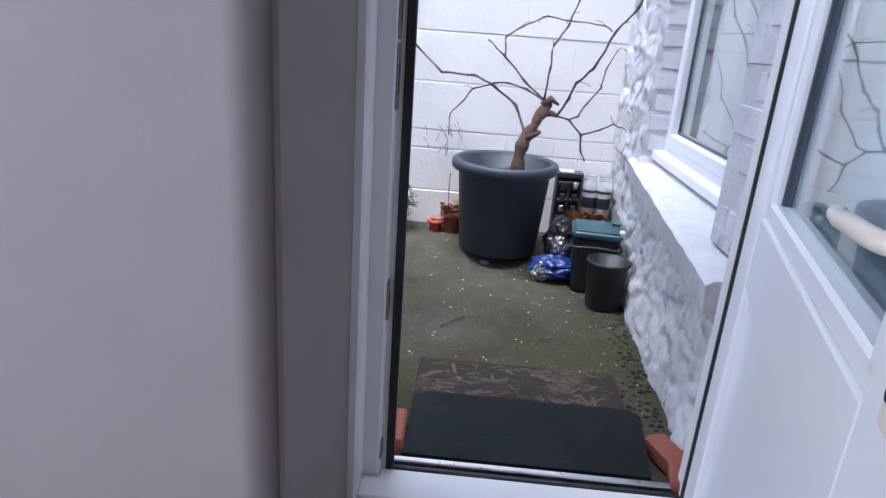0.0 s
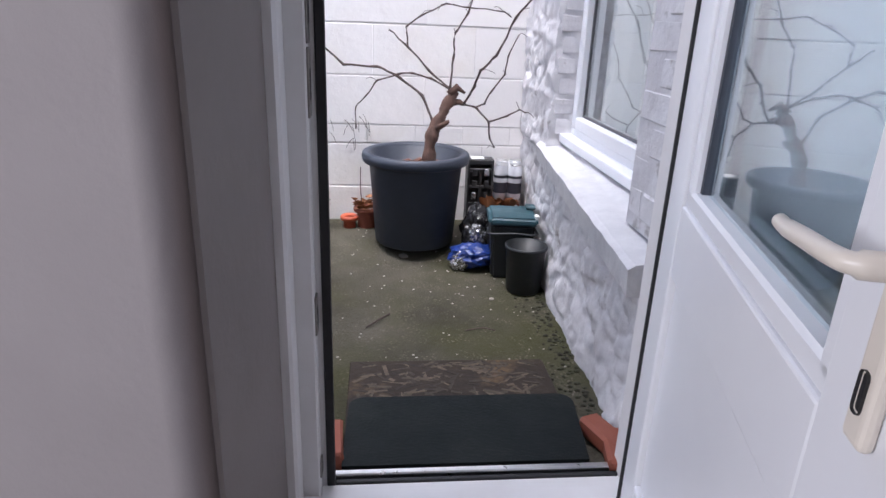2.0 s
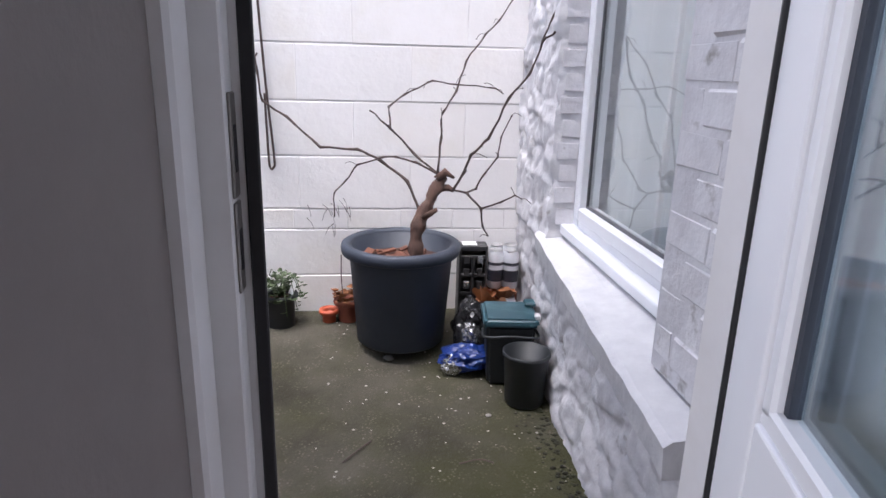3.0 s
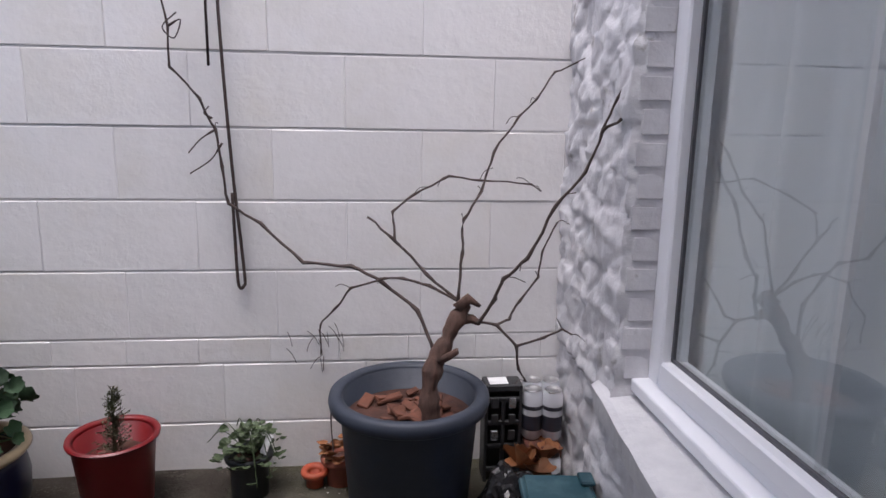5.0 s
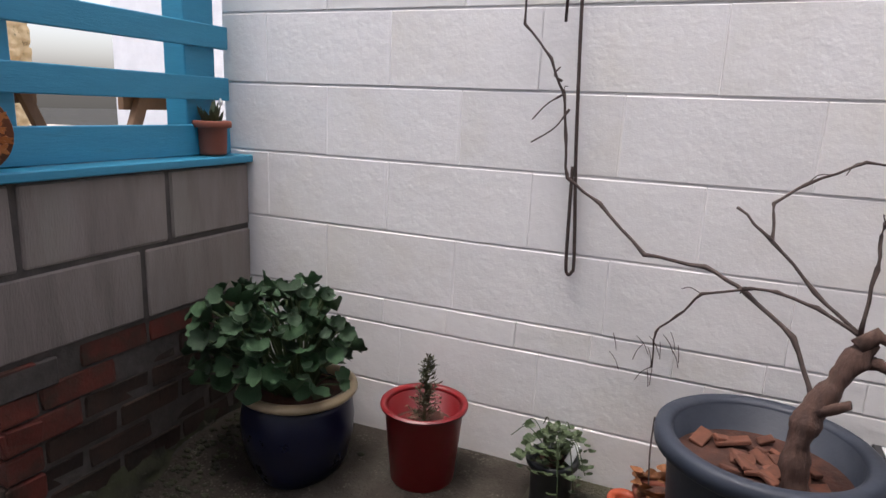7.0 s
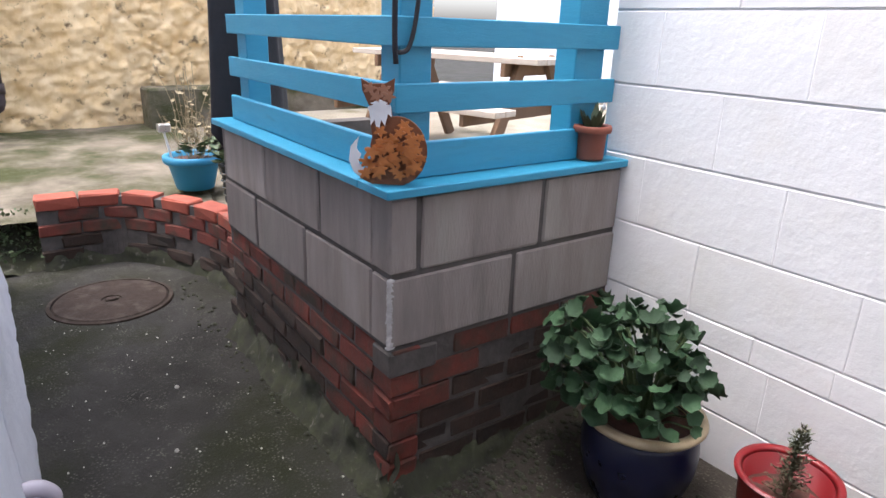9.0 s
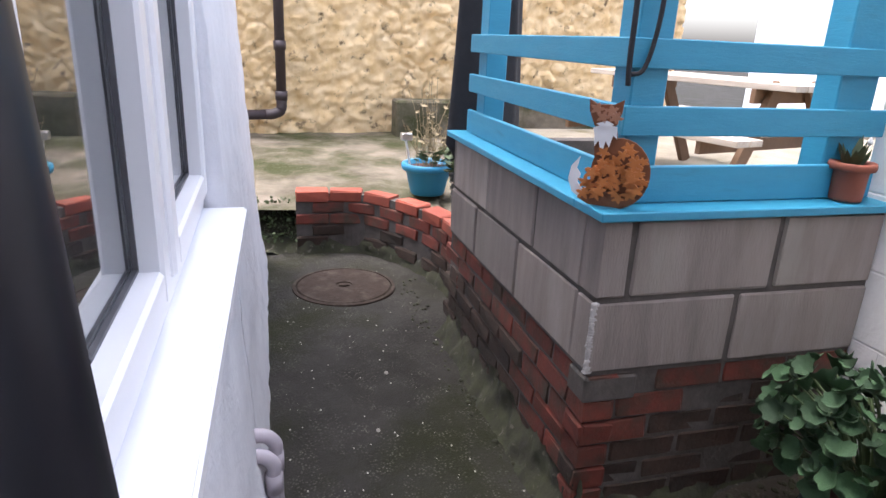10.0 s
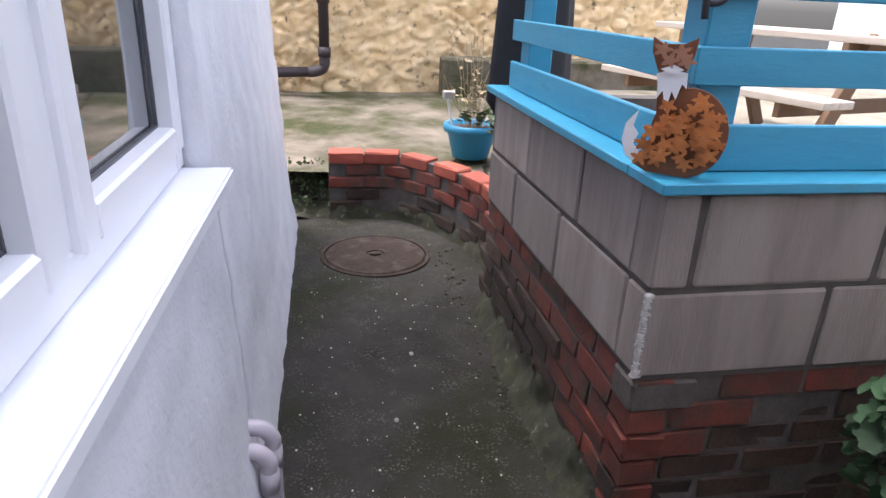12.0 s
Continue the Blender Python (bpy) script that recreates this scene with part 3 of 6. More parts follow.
bm = box(0.028, 0.735, 1.15, 1.215, 0.0, 0.045, 0.004)
box(0.062, JX1 + 0.02, 1.215, 1.262, 0.0, 0.03, 0.003, bm=bm)
part("threshold", bm, M_UPVC_SHADE, door_frame, "white upvc threshold with grit in its channel")
part("drip_bar", box(JX0, JX1 + 0.02, 1.285, 1.303, 0.0, 0.036, 0.003), M_ALU, door_frame, "bright aluminium weather bar")
bm = box(JX0 - 0.012, JX0 + 0.006, 1.256, 1.264, 0.03, 2.07, 0.002)
box(JX0, JX1 + 0.02, 1.264, 1.276, 0.0, 0.032, 0.002, bm=bm)
part("seal", bm, M_GASKET, door_frame, "black rubber seal")
for z0, z1 in ((0.815, 0.93), (0.935, 1.06), (0.405, 0.485), (0.075, 0.115)):
    keep = part("keep", box(0.0615, 0.066, 1.228, 1.256, z0, z1, 0.0015), M_STEEL, door_frame, "dull metal lock keep")
    part("slot", box(0.0655, 0.0668, 1.235, 1.249, z0 + 0.25 * (z1 - z0), z0 + 0.7 * (z1 - z0)), M_GASKET, keep, "dark slot")

# the leaf: local x from the hinge to the free edge, y towards the yard side, z up
LW, LT = 0.775, 0.06
door_m = Matrix.Translation((0.675, 1.145, 0.06)) @ Matrix.Rotation(math.atan2(-0.966, -0.259), 4, "Z")
door = empty("door_1", door_m, kind="structure", label="open white half-glazed upvc back door with cream lever handle", category="door")
GX0, GX1, GZ0, GZ1 = 0.115, 0.645, 0.675, 1.93


def leaf_box(x0, x1, z0, z1, y0, y1, bevel=0.004, seg=2):
    return box(x0, x1, y0, y1, z0, z1, bevel, seg)


part("stile", leaf_box(0, GX0 - 0.012, 0, 2.0, -LT, 0), M_UPVC, door)
part("stile", leaf_box(GX1 + 0.012, LW, 0, 2.0, -LT, 0), M_UPVC, door)
part("rail", leaf_box(GX0 - 0.012, GX1 + 0.012, GZ1 + 0.012, 2.0, -LT, -0.001), M_UPVC, door)
part("rail", leaf_box(GX0 - 0.012, GX1 + 0.012, GZ0 - 0.13, GZ0 - 0.012, -LT, -0.001), M_UPVC, door)
part("rail", leaf_box(GX0 - 0.012, GX1 + 0.012, 0, 0.13, -LT, -0.001), M_UPVC, door)
part("panel", leaf_box(GX0 - 0.012, GX1 + 0.012, 0.13, GZ0 - 0.13, -LT + 0.012, -0.012, 0.002), M_UPVC, door, "recessed white lower panel")
bm = bmesh.new()
for x0, x1, z0, z1 in ((GX0 - 0.014, GX0 + 0.016, GZ0, GZ1), (GX1 - 0.016, GX1 + 0.014, GZ0, GZ1), (GX0 - 0.014, GX1 + 0.014, GZ0 - 0.014, GZ0 + 0.016), (GX0 - 0.014, GX1 + 0.014, GZ1 - 0.016, GZ1 + 0.014)):
    box(x0, x1, -0.04, -0.006, z0, z1, 0.005, bm=bm)
part("glazing_bead", bm, M_UPVC, door, "sloped white glazing bead")
bm = bmesh.new()
for x0, x1, z0, z1 in ((GX0 + 0.016, GX0 + 0.028, GZ0, GZ1), (GX1 - 0.022, GX1 - 0.016, GZ0, GZ1)):
    box(x0, x1, -0.034, -0.018, z0, z1, bm=bm)
part("glass_seal", bm, M_POT, door, "dark grey glazing seal")
for y in (-0.028, -0.046):
    pane = part("pane", box(GX0, GX1, y - 0.002, y + 0.002, GZ0, GZ1), M_GLASS_DOOR, door, "double-glazed pane reflecting the yard")
    pane.visible_shadow = False
part("edge_seal", box(-0.006, 0.002, -0.012, 0.006, 0, 2.0, 0.002), M_GASKET, door, "black rubber seal")
# handle
plate = part("backplate", box(0.716, 0.742, 0.0, 0.011, 0.678, 0.840, 0.005, 3), M_CREAM, door, "long cream handle plate")
part("lever", tube(curve_points([(0.729, 0.008, 0.797), (0.729, 0.032, 0.797), (0.718, 0.041, 0.797), (0.676, 0.042, 0.794), (0.626, 0.037, 0.787), (0.606, 0.035, 0.786)], 5),
                   [0.009] * 6 + [0.007] * 14 + [0.006] * 6, 12), M_CREAM, door, "cream lever", smooth=True)
part("keyhole", box(0.7235, 0.7345, 0.009, 0.0118, 0.70, 0.730, 0.004, 2), M_GASKET, door, "dark keyhole")
for c in door.children:
    c.data.transform(Matrix.Scale(-1, 4, (0, 1, 0)))
    c.data.flip_normals()

curtain_bm = grid((1.5, 0.60, 0.013), (-0.88, 0.04, 0), (0, 0, 2.1), 60, 4, lambda a, b, p: p + Vector((0, 0.025 * math.sin(a * 50), 0)))
tagged(part("door_curtain", curtain_bm, M_DARK, smooth=True), label="dark brown curtain hanging behind the open door", category="curtain")
# unseen kitchen window behind, added round the fill lamp
kw = empty("window_3", kind="structure", label="unseen white kitchen window added round the fill lamp", category="window")
bm = box(-2.58, -2.52, -1.4, -0.2, 0.95, 1.0)
box(-2.58, -2.52, -1.4, -0.2, 2.0, 2.05, bm=bm)
box(-2.58, -2.52, -1.4, -1.35, 1.0, 2.0, bm=bm)
box(-2.58, -2.52, -0.25, -0.2, 1.0, 2.0, bm=bm)
part("window_frame", bm, M_UPVC, kw)

# ---------------------------------------------------------------- house window and sill
win = empty("window_1", kind="structure", label="white upvc house window with two sashes", category="window")
bm = bmesh.new()
FY0, FY1 = 1.19, 1.245
for x0, x1, z0, z1 in ((WX0, WX0 + 0.06, WZ0, WZ1), (WX1 - 0.06, WX1, WZ0, WZ1), (WX0 + 0.06, WX1 - 0.06, WZ0, WZ0 + 0.06), (WX0 + 0.06, WX1 - 0.06, WZ1 - 0.06, WZ1), (-0.985, -0.905, WZ0 + 0.06, WZ1 - 0.06)):
    box(x0, x1, FY0, FY1, z0, z1, 0.004, bm=bm)
part("window_frame", bm, M_UPVC, win)
for x0, x1 in ((WX0 + 0.05, -0.975), (-0.915, WX1 - 0.05)):
    bm = bmesh.new()
    z0, z1 = WZ0 + 0.05, WZ1 - 0.05
    for a, b, c, d in ((x0, x0 + 0.055, z0, z1), (x1 - 0.055, x1, z0, z1), (x0 + 0.055, x1 - 0.055, z0, z0 + 0.055), (x0 + 0.055, x1 - 0.055, z1 - 0.055, z1)):
        box(a, b, FY0 - 0.01, FY1 + 0.016, c, d, 0.006, bm=bm)
    sash = part("sash", bm, M_UPVC, win)
    bm = bmesh.new()
    for a, b, c, d in ((x0 + 0.055, x0 + 0.060, z0 + 0.055, z1 - 0.055), (x1 - 0.060, x1 - 0.055, z0 + 0.055, z1 - 0.055), (x0 + 0.055, x1 - 0.055, z0 + 0.055, z0 + 0.060)):
        box(a, b, 1.2205, 1.228, c, d, bm=bm)
    part("seal", bm, M_SEALGREY, sash, "dark grey rubber seal")
    p = part("pane", box(x0 + 0.05, x1 - 0.05, 1.215, 1.220, z0 + 0.05, z1 - 0.05), M_GLASS, sash, "clear pane reflecting the yard")
    p.visible_shadow = False
sill_bm = plan_prism([(WX0 + 0.01, 1.235), (-0.25, 1.235), (-0.25, 1.324), (WX0 + 0.01, 1.350)], WZ0 - 0.032, WZ0)
bmesh.ops.bevel(sill_bm, geom=sill_bm.edges[:], offset=0.005, segments=2, affect="EDGES")
structure(part("window_sill", sill_bm, M_UPVC), "broad white plastic window sill", "window sill")
# dark sheet added just behind the panes in place of an unlit room
structure(part("dark_room_wall", box(WX0 - 0.05, WX1 + 0.05, 1.195, 1.21, WZ0 - 0.02, WZ1 + 0.02), M_UNLIT), "near-black sheet close behind the house window, standing in for the unlit room", "wall")

# black downpipe between window and door
pipe = empty("downpipe", label="black plastic downpipe with white paint specks on the house wall", category="downpipe")
part("pipe", tube([(-0.185, 1.374, -0.02), (-0.185, 1.217, 2.85)], 0.034, 24), M_BLACKPIPE, pipe, smooth=True)
for z in (0.35, 2.3):
    part("bracket", tube([(-0.185, 1.373 - 0.055 * z, z), (-0.185, 1.373 - 0.055 * z, z + 0.05)], 0.039, 24), M_BLACKPIPE, pipe)

# waste pipes at the foot of the house wall
wp = empty("waste_pipe", label="pair of lilac-grey plastic waste pipes low on the house wall", category="waste pipe")
for px, top, y in ((-1.585, 0.215, 1.392), (-1.53, 0.185, 1.386)):
    pts = curve_points([(px, 1.30, top), (px, y - 0.03, top), (px, y, top - 0.03), (px, y, top - 0.06)], 5) + [Vector((px, y, 0.0)), Vector((px, y, -0.05))]
    part("pipe", tube(pts, 0.021, 16), M_PIPE, wp, smooth=True)
    part("socket", tube([(px, y, top - 0.12), (px, y, top - 0.06)], 0.025, 16), M_PIPE, wp, smooth=True)

# ---------------------------------------------------------------- annex window and stone sill
win2 = empty("window_2", kind="structure", label="white upvc annex window with net curtain behind", category="window")
VX0, VX1, VZ0 = 0.915, 0.975, 0.575
bm = bmesh.new()
for y0, y1, z0, z1 in ((RY0, RY0 + 0.055, VZ0, RZ1), (RY1 - 0.055, RY1, VZ0, RZ1), (RY0 + 0.055, RY1 - 0.055, VZ0, VZ0 + 0.05), (RY0 + 0.055, RY1 - 0.055, RZ1 - 0.055, RZ1)):
    box(VX0, VX1, y0, y1, z0, z1, 0.004, bm=bm)
part("window_frame", bm, M_UPVC, win2)
bm = bmesh.new()
y0, y1, z0, z1 = RY0 + 0.045, RY1 - 0.045, VZ0 + 0.04, RZ1 - 0.045
for a, b, c, d in ((y0, y0 + 0.045, z0, z1), (y1 - 0.045, y1, z0, z1), (y0 + 0.045, y1 - 0.045, z0, z0 + 0.045), (y0 + 0.045, y1 - 0.045, z1 - 0.045, z1)):
    box(VX0 - 0.014, VX1, a, b, c, d, 0.005, bm=bm)
sash = part("sash", bm, M_UPVC, win2)
bm = bmesh.new()
for a, b, c, d in ((y0 + 0.045, y0 + 0.054, z0 + 0.045, z1), (y1 - 0.054, y1 - 0.045, z0 + 0.045, z1), (y0 + 0.045, y1 - 0.045, z0 + 0.045, z0 + 0.053)):
    box(VX0 + 0.012, VX0 + 0.0195, a, b, c, d, bm=bm)
part("seal", bm, M_SEALGREY, sash, "dark grey rubber seal")
p = part("pane", box(VX0 + 0.02, VX0 + 0.025, y0 + 0.04, y1 - 0.04, z0 + 0.04, z1 - 0.04), M_GLASS, sash, "clear pane reflecting the vine")
p.visible_shadow = False
part("glazing_bar", box(VX0 + 0.03, VX0 + 0.042, 1.955, 1.969, z0 + 0.04, z1 - 0.04), M_UPVC, sash, "thin white bar between the panes")
bm = grid((1.02, RY0 - 0.22, 0.55), (0, RY1 - RY0 + 0.75, 0), (0, 0, 1.6), 150, 6,
          lambda a, b, p: p + Vector((0.022 * math.sin(a * 47 + 1.3 * math.sin(a * 13)) + 0.01 * math.sin(a * 110), 0, 0)))
tagged(part("net_curtain", bm, M_CURTAIN, smooth=True), label="pale blue-white net curtain in soft folds behind the window", category="curtain")

part("sub_sill", box(VX0 - 0.045, VX0 + 0.01, RY0 + 0.004, RY1 - 0.004, VZ0 - 0.022, VZ0 + 0.012, 0.006, 2), M_UPVC, win2, "white projecting sub-sill")
# stone sill, sloping, with a rough front
bm = bmesh.new()
prof = [(0.708, 0.525), (0.715, 0.465), (0.80, 0.46), (0.935, 0.46), (0.935, 0.585), (0.90, 0.565), (0.80, 0.543), (0.723, 0.535)]
nseg = 40
rings = []
for k in range(nseg + 1):
    y = 1.325 + (2.64 - 1.325) * k / nseg
    off = 0.085 * (y - 1.43)
    ring = []
    for i, (x, z) in enumerate(prof):
        d = rough((x, y, z), 0.005, 11, i)
        ring.append(bm.verts.new((x + off * (1 if x < 0.88 else 0.2) + d, y, z + 0.02 * (y - 1.43) / 1.2 - 0.022 + d * 0.5)))
    rings.append(ring)
for a, b in zip(rings, rings[1:]):
    for i in range(len(prof)):
        j = (i + 1) % len(prof)
        bm.faces.new((a[i], a[j], b[j], b[i]))
bm.faces.new(rings[0])
bm.faces.new(rings[-1][::-1])
bmesh.ops.bevel(bm, geom=[e for e in bm.edges if e.calc_face_angle(0) > 0.9], offset=0.006, segments=2, affect="EDGES")
structure(part("stone_sill", bm, M_SILL, smooth=False), "thick white painted stone sill with worn edge", "window sill")

# ---------------------------------------------------------------- block planter
planter = empty("planter_wall", label="low grey concrete block planter wall on old red brick base", category="planter wall")
BT, BM_, BB = 0.913, 0.692, 0.475
core = box(XP - 0.10, XP - 0.007, YP + 0.007, YW, BB - 0.005, BT - 0.003)
box(-2.675, XP - 0.10, YP + 0.007, YP + 0.10, BB - 0.005, BT - 0.003, bm=core)
box(-2.675, -2.58, YP + 0.10, 2.9, 0.0, BT - 0.003, bm=core)
box(XP - 0.10, XP - 0.011, YP + 0.011, YW, -0.05, BB - 0.005, bm=core)
box(-2.675, XP - 0.10, YP + 0.011, YP + 0.10, -0.05, BB - 0.005, bm=core)
part("mortar_core", core, M_MORTAR, planter, "dark grey mortar")

# cap board and rails, painted blue
cap = empty("fence", label="bright blue painted timber fence of boards and posts on the planter", category="fence")
part("cap_board", box(XP - 0.13, XP + 0.025, YP - 0.025, YW - 0.002, BT, BT + 0.024, 0.003), M_BLUE, cap)
part("cap_board", box(-2.71, XP - 0.132, YP - 0.025, YP + 0.13, BT, BT + 0.024, 0.003), M_BLUE, cap)
XR, YR = XP - 0.058, YP + 0.05
for z0, z1 in ((BT + 0.026, 1.035), (1.112, 1.186), (1.275, 1.347)):
    part("rail", box(XR - 0.02, XR, YR - 0.002, YW - 0.015, z0, z1, 0.003), M_BLUE, cap)
    part("rail", box(-2.66, XR - 0.021, YR, YR + 0.02, z0, z1, 0.003), M_BLUE, cap)
for x0, x1, y0, y1 in ((XR - 0.115, XR - 0.021, YR + 0.021, YR + 0.12), (XR - 0.11, XR - 0.021, 2.915, 3.045), (-2.60, -2.50, YR + 0.021, YR + 0.11)):
    part("post", box(x0, x1, y0, y1, BT + 0.024, 1.95, 0.004), M_BLUE, cap)

# black strap looped over the corner post
strap = curve_points([(XR - 0.03, YR - 0.01, 1.62), (XR + 0.006, YR - 0.012, 1.46), (XR + 0.012, YR - 0.014, 1.30), (XR + 0.012, YR - 0.01, 1.235)], 6)
tagged(part("strap", tube(strap, 0.007, 8), M_BLACKCLOTH, smooth=True), label="black strap hanging down the blue corner post", category="strap")
loop = curve_points([(XR + 0.006, YR + 0.06, 1.60), (XR + 0.010, YR + 0.055, 1.40), (XR + 0.012, YR + 0.03, 1.28), (XR + 0.012, YR - 0.005, 1.262), (XR + 0.010, YR - 0.012, 1.27)], 6)
tagged(part("cable", tube(loop, 0.006, 8), M_BLACKCLOTH, smooth=True), label="black cable looped round the blue corner post", category="cable")

# folded black parasol cover beyond the fence end
bm = bmesh.new()
rings = []
for k in range(19):
    z = 0.78 + 1.35 * k / 18
    r = 0.17 - 0.06 * (k / 18) ** 0.8 - (0.05 if k == 0 else 0)
    rings.append([bm.verts.new((-2.86 + 0.6 * r * (1 + 0.12 * math.sin(5 * a + 0.4 * k)) * math.cos(a), 2.41 + 1.1 * r * (1 + 0.12 * math.sin(4 * a)) * math.sin(a), z)) for a in [2 * math.pi * i / 36 for i in range(36)]])
for a, b in zip(rings, rings[1:]):
    for i in range(36):
        bm.faces.new((a[i], a[(i + 1) % 36], b[(i + 1) % 36], b[i]))
bm.faces.new(rings[0][::-1])
bm.faces.new(rings[-1])
para = empty("parasol", label="folded black cloth parasol standing beside the blue fence", category="parasol")
part("cover", bm, M_BLACKCLOTH, para, smooth=True)
part("pole", tube([(-2.86, 2.41, 0.22), (-2.86, 2.41, 2.3)], 0.022, 12), M_BLACKPIPE, para)

# ---------------------------------------------------------------- pots
def pot(name, x, y, r_top, r_bot, h, z=0.0, lip=0.03, liph=0.05, material=M_POT, rim=None, soil=M_SOIL, soil_z=0.75, tilt=(0, 0), label="", wall=0.008, category="plant pot"):
    """A tapered pot with a rolled rim, hollow, with soil in it."""
    ob = empty(name, Matrix.Translation((x, y, z)) @ Euler((radians(tilt[0]), radians(tilt[1]), 0)).to_matrix().to_4x4(), label=label, category=category)
    body = [(0.0, 0.004), (r_bot * 0.96, 0.004), (r_bot, 0.012), (r_top - 0.01, h - liph), (r_top - 0.006, h - liph + 0.006), (r_top - 0.012, h - 0.01), (r_top - 0.012 - wall, h - 0.012),
            (r_bot + (r_top - r_bot) * soil_z - wall - 0.008, h * soil_z * 0.98), (0.0, h * soil_z * 0.96)]
    part("body", lathe(body, 48), material, ob, smooth=True)
    rp = [(r_top - 0.010, h - liph), (r_top + lip * 0.55, h - liph), (r_top + lip * 0.85, h - liph + 0.006), (r_top + lip, h - liph * 0.5), (r_top + lip * 0.85, h - 0.006), (r_top + lip * 0.4, h), (r_top - 0.01, h - 0.002), (r_top - 0.02, h - 0.012), (r_top - 0.012, h - liph)]
    part("rim", lathe(rp, 48), rim or material, ob, smooth=True)
    if soil:
        bm = bmesh.new()
        rs = r_bot + (r_top - r_bot) * soil_z - wall - 0.004
        c = bm.verts.new((0, 0, h * soil_z + 0.01))
        prev = None
        for q in range(1, 6):
            ring = []
            for k in range(28):
                a = 2 * math.pi * k / 28
                p = Vector((rs * q / 5 * math.cos(a), rs * q / 5 * math.sin(a), h * soil_z))
                p.z += rough(p + Vector((x, y, 0)), 0.015, 25) if q < 5 else 0
                ring.append(bm.verts.new(p))
            for k in range(28):
                if prev:
                    bm.faces.new((prev[k], prev[(k + 1) % 28], ring[(k + 1) % 28], ring[k]))
                else:
                    bm.faces.new((c, ring[k], ring[(k + 1) % 28]))
            prev = ring
        part("soil", bm, soil, ob, smooth=True)
    return ob


def leaf_blob(bm, p, d, up, size, lobes=5, cup=0.25, rnd=random):
    """One lobed leaf, cupped, its stalk end at p."""
    d = d.normalized()
    side = d.cross(up).normalized()
    nrm = side.cross(d).normalized()
    c = bm.verts.new(p + d * size * 0.45 - nrm * size * cup * 0.3)
    ring = []
    n = lobes * 4
    for k in range(n):
        a = -math.pi + 2 * math.pi * (k + 0.5) / n
        r = size * 0.5 * (1 + 0.085 * math.cos(a * lobes) + 0.035 * math.cos(a * lobes * 2)) * (0.72 if abs(a) > 2.75 else 1)
        q = p + d * (size * 0.45 + r * math.cos(a)) + side * r * math.sin(a) * 1.12 + nrm * size * (cup * (r / size) ** 2 * 1.4 + rnd.uniform(-0.03, 0.03))
        ring.append(bm.verts.new(q))
    for k in range(n):
        bm.faces.new((c, ring[k], ring[(k + 1) % n]))


# large vine pot
vine_pot = pot("vine_pot", 0.336, 2.80, 0.207, 0.170, 0.398, z=0.056, lip=0.022, liph=0.045, soil_z=0.80, label="large charcoal plastic tub holding an old grapevine", wall=0.008)
rnd = random.Random(4)
for k in range(26):
    a, r = rnd.uniform(0, 6.28), rnd.uniform(0.02, 0.155)
    s = rnd.uniform(0.015, 0.045)
    bm = box(-s, s, -s * 0.5, s * 0.5, -0.004, 0.006, 0.002)
    ob = part("bark_chip", bm, M_CHIP, vine_pot)
    ob.matrix_basis = pose(r * math.cos(a), r * math.sin(a), 0.328, rnd.uniform(-25, 25), rnd.uniform(-20, 20), rnd.uniform(0, 360))

# the grapevine: gnarled trunk and bare canes
vine = empty("grapevine", Matrix.Translation((0.4, 2.72, 0.36)), label="bare gnarled grapevine with thin brown winter canes", category="vine")
INV = Matrix.Translation((-0.4, -2.72, -0.36))


def knotty(pts, r0, r1, seg, lump):
    q = curve_points(pts, 7)
    n = len(q)
    rad = []
    for i in range(n):
        t = i / (n - 1)
        rad.append((r0 + (r1 - r0) * t) * (1 + lump * noise.noise(q[i] * 30)))
    return tube(q, rad, seg)


bm = knotty([(0.400, 2.72, 0.345), (0.388, 2.736, 0.45), (0.399, 2.752, 0.535), (0.433, 2.768, 0.60), (0.461, 2.784, 0.655), (0.490, 2.80, 0.703)], 0.028, 0.021, 14, 0.35)
tube([(0.41, 2.745, 0.555), (0.44, 2.735, 0.575), (0.462, 2.728, 0.592)], [0.014, 0.011, 0.009], 8, bm)
tube([(0.47, 2.79, 0.69), (0.50, 2.79, 0.72), (0.53, 2.785, 0.70)], [0.022, 0.017, 0.006], 8, bm)
tube([(0.475, 2.79, 0.66), (0.51, 2.79, 0.66), (0.528, 2.775, 0.655)], [0.015, 0.013, 0.007], 8, bm)
for v in bm.verts:
    v.co += Vector((rough(v.co, 0.006, 45), rough(v.co, 0.006, 45, 2), rough(v.co, 0.004, 45, 4)))
bm.transform(INV)
part("trunk", bm, M_BARK, vine, "twisted brown trunk", smooth=True)

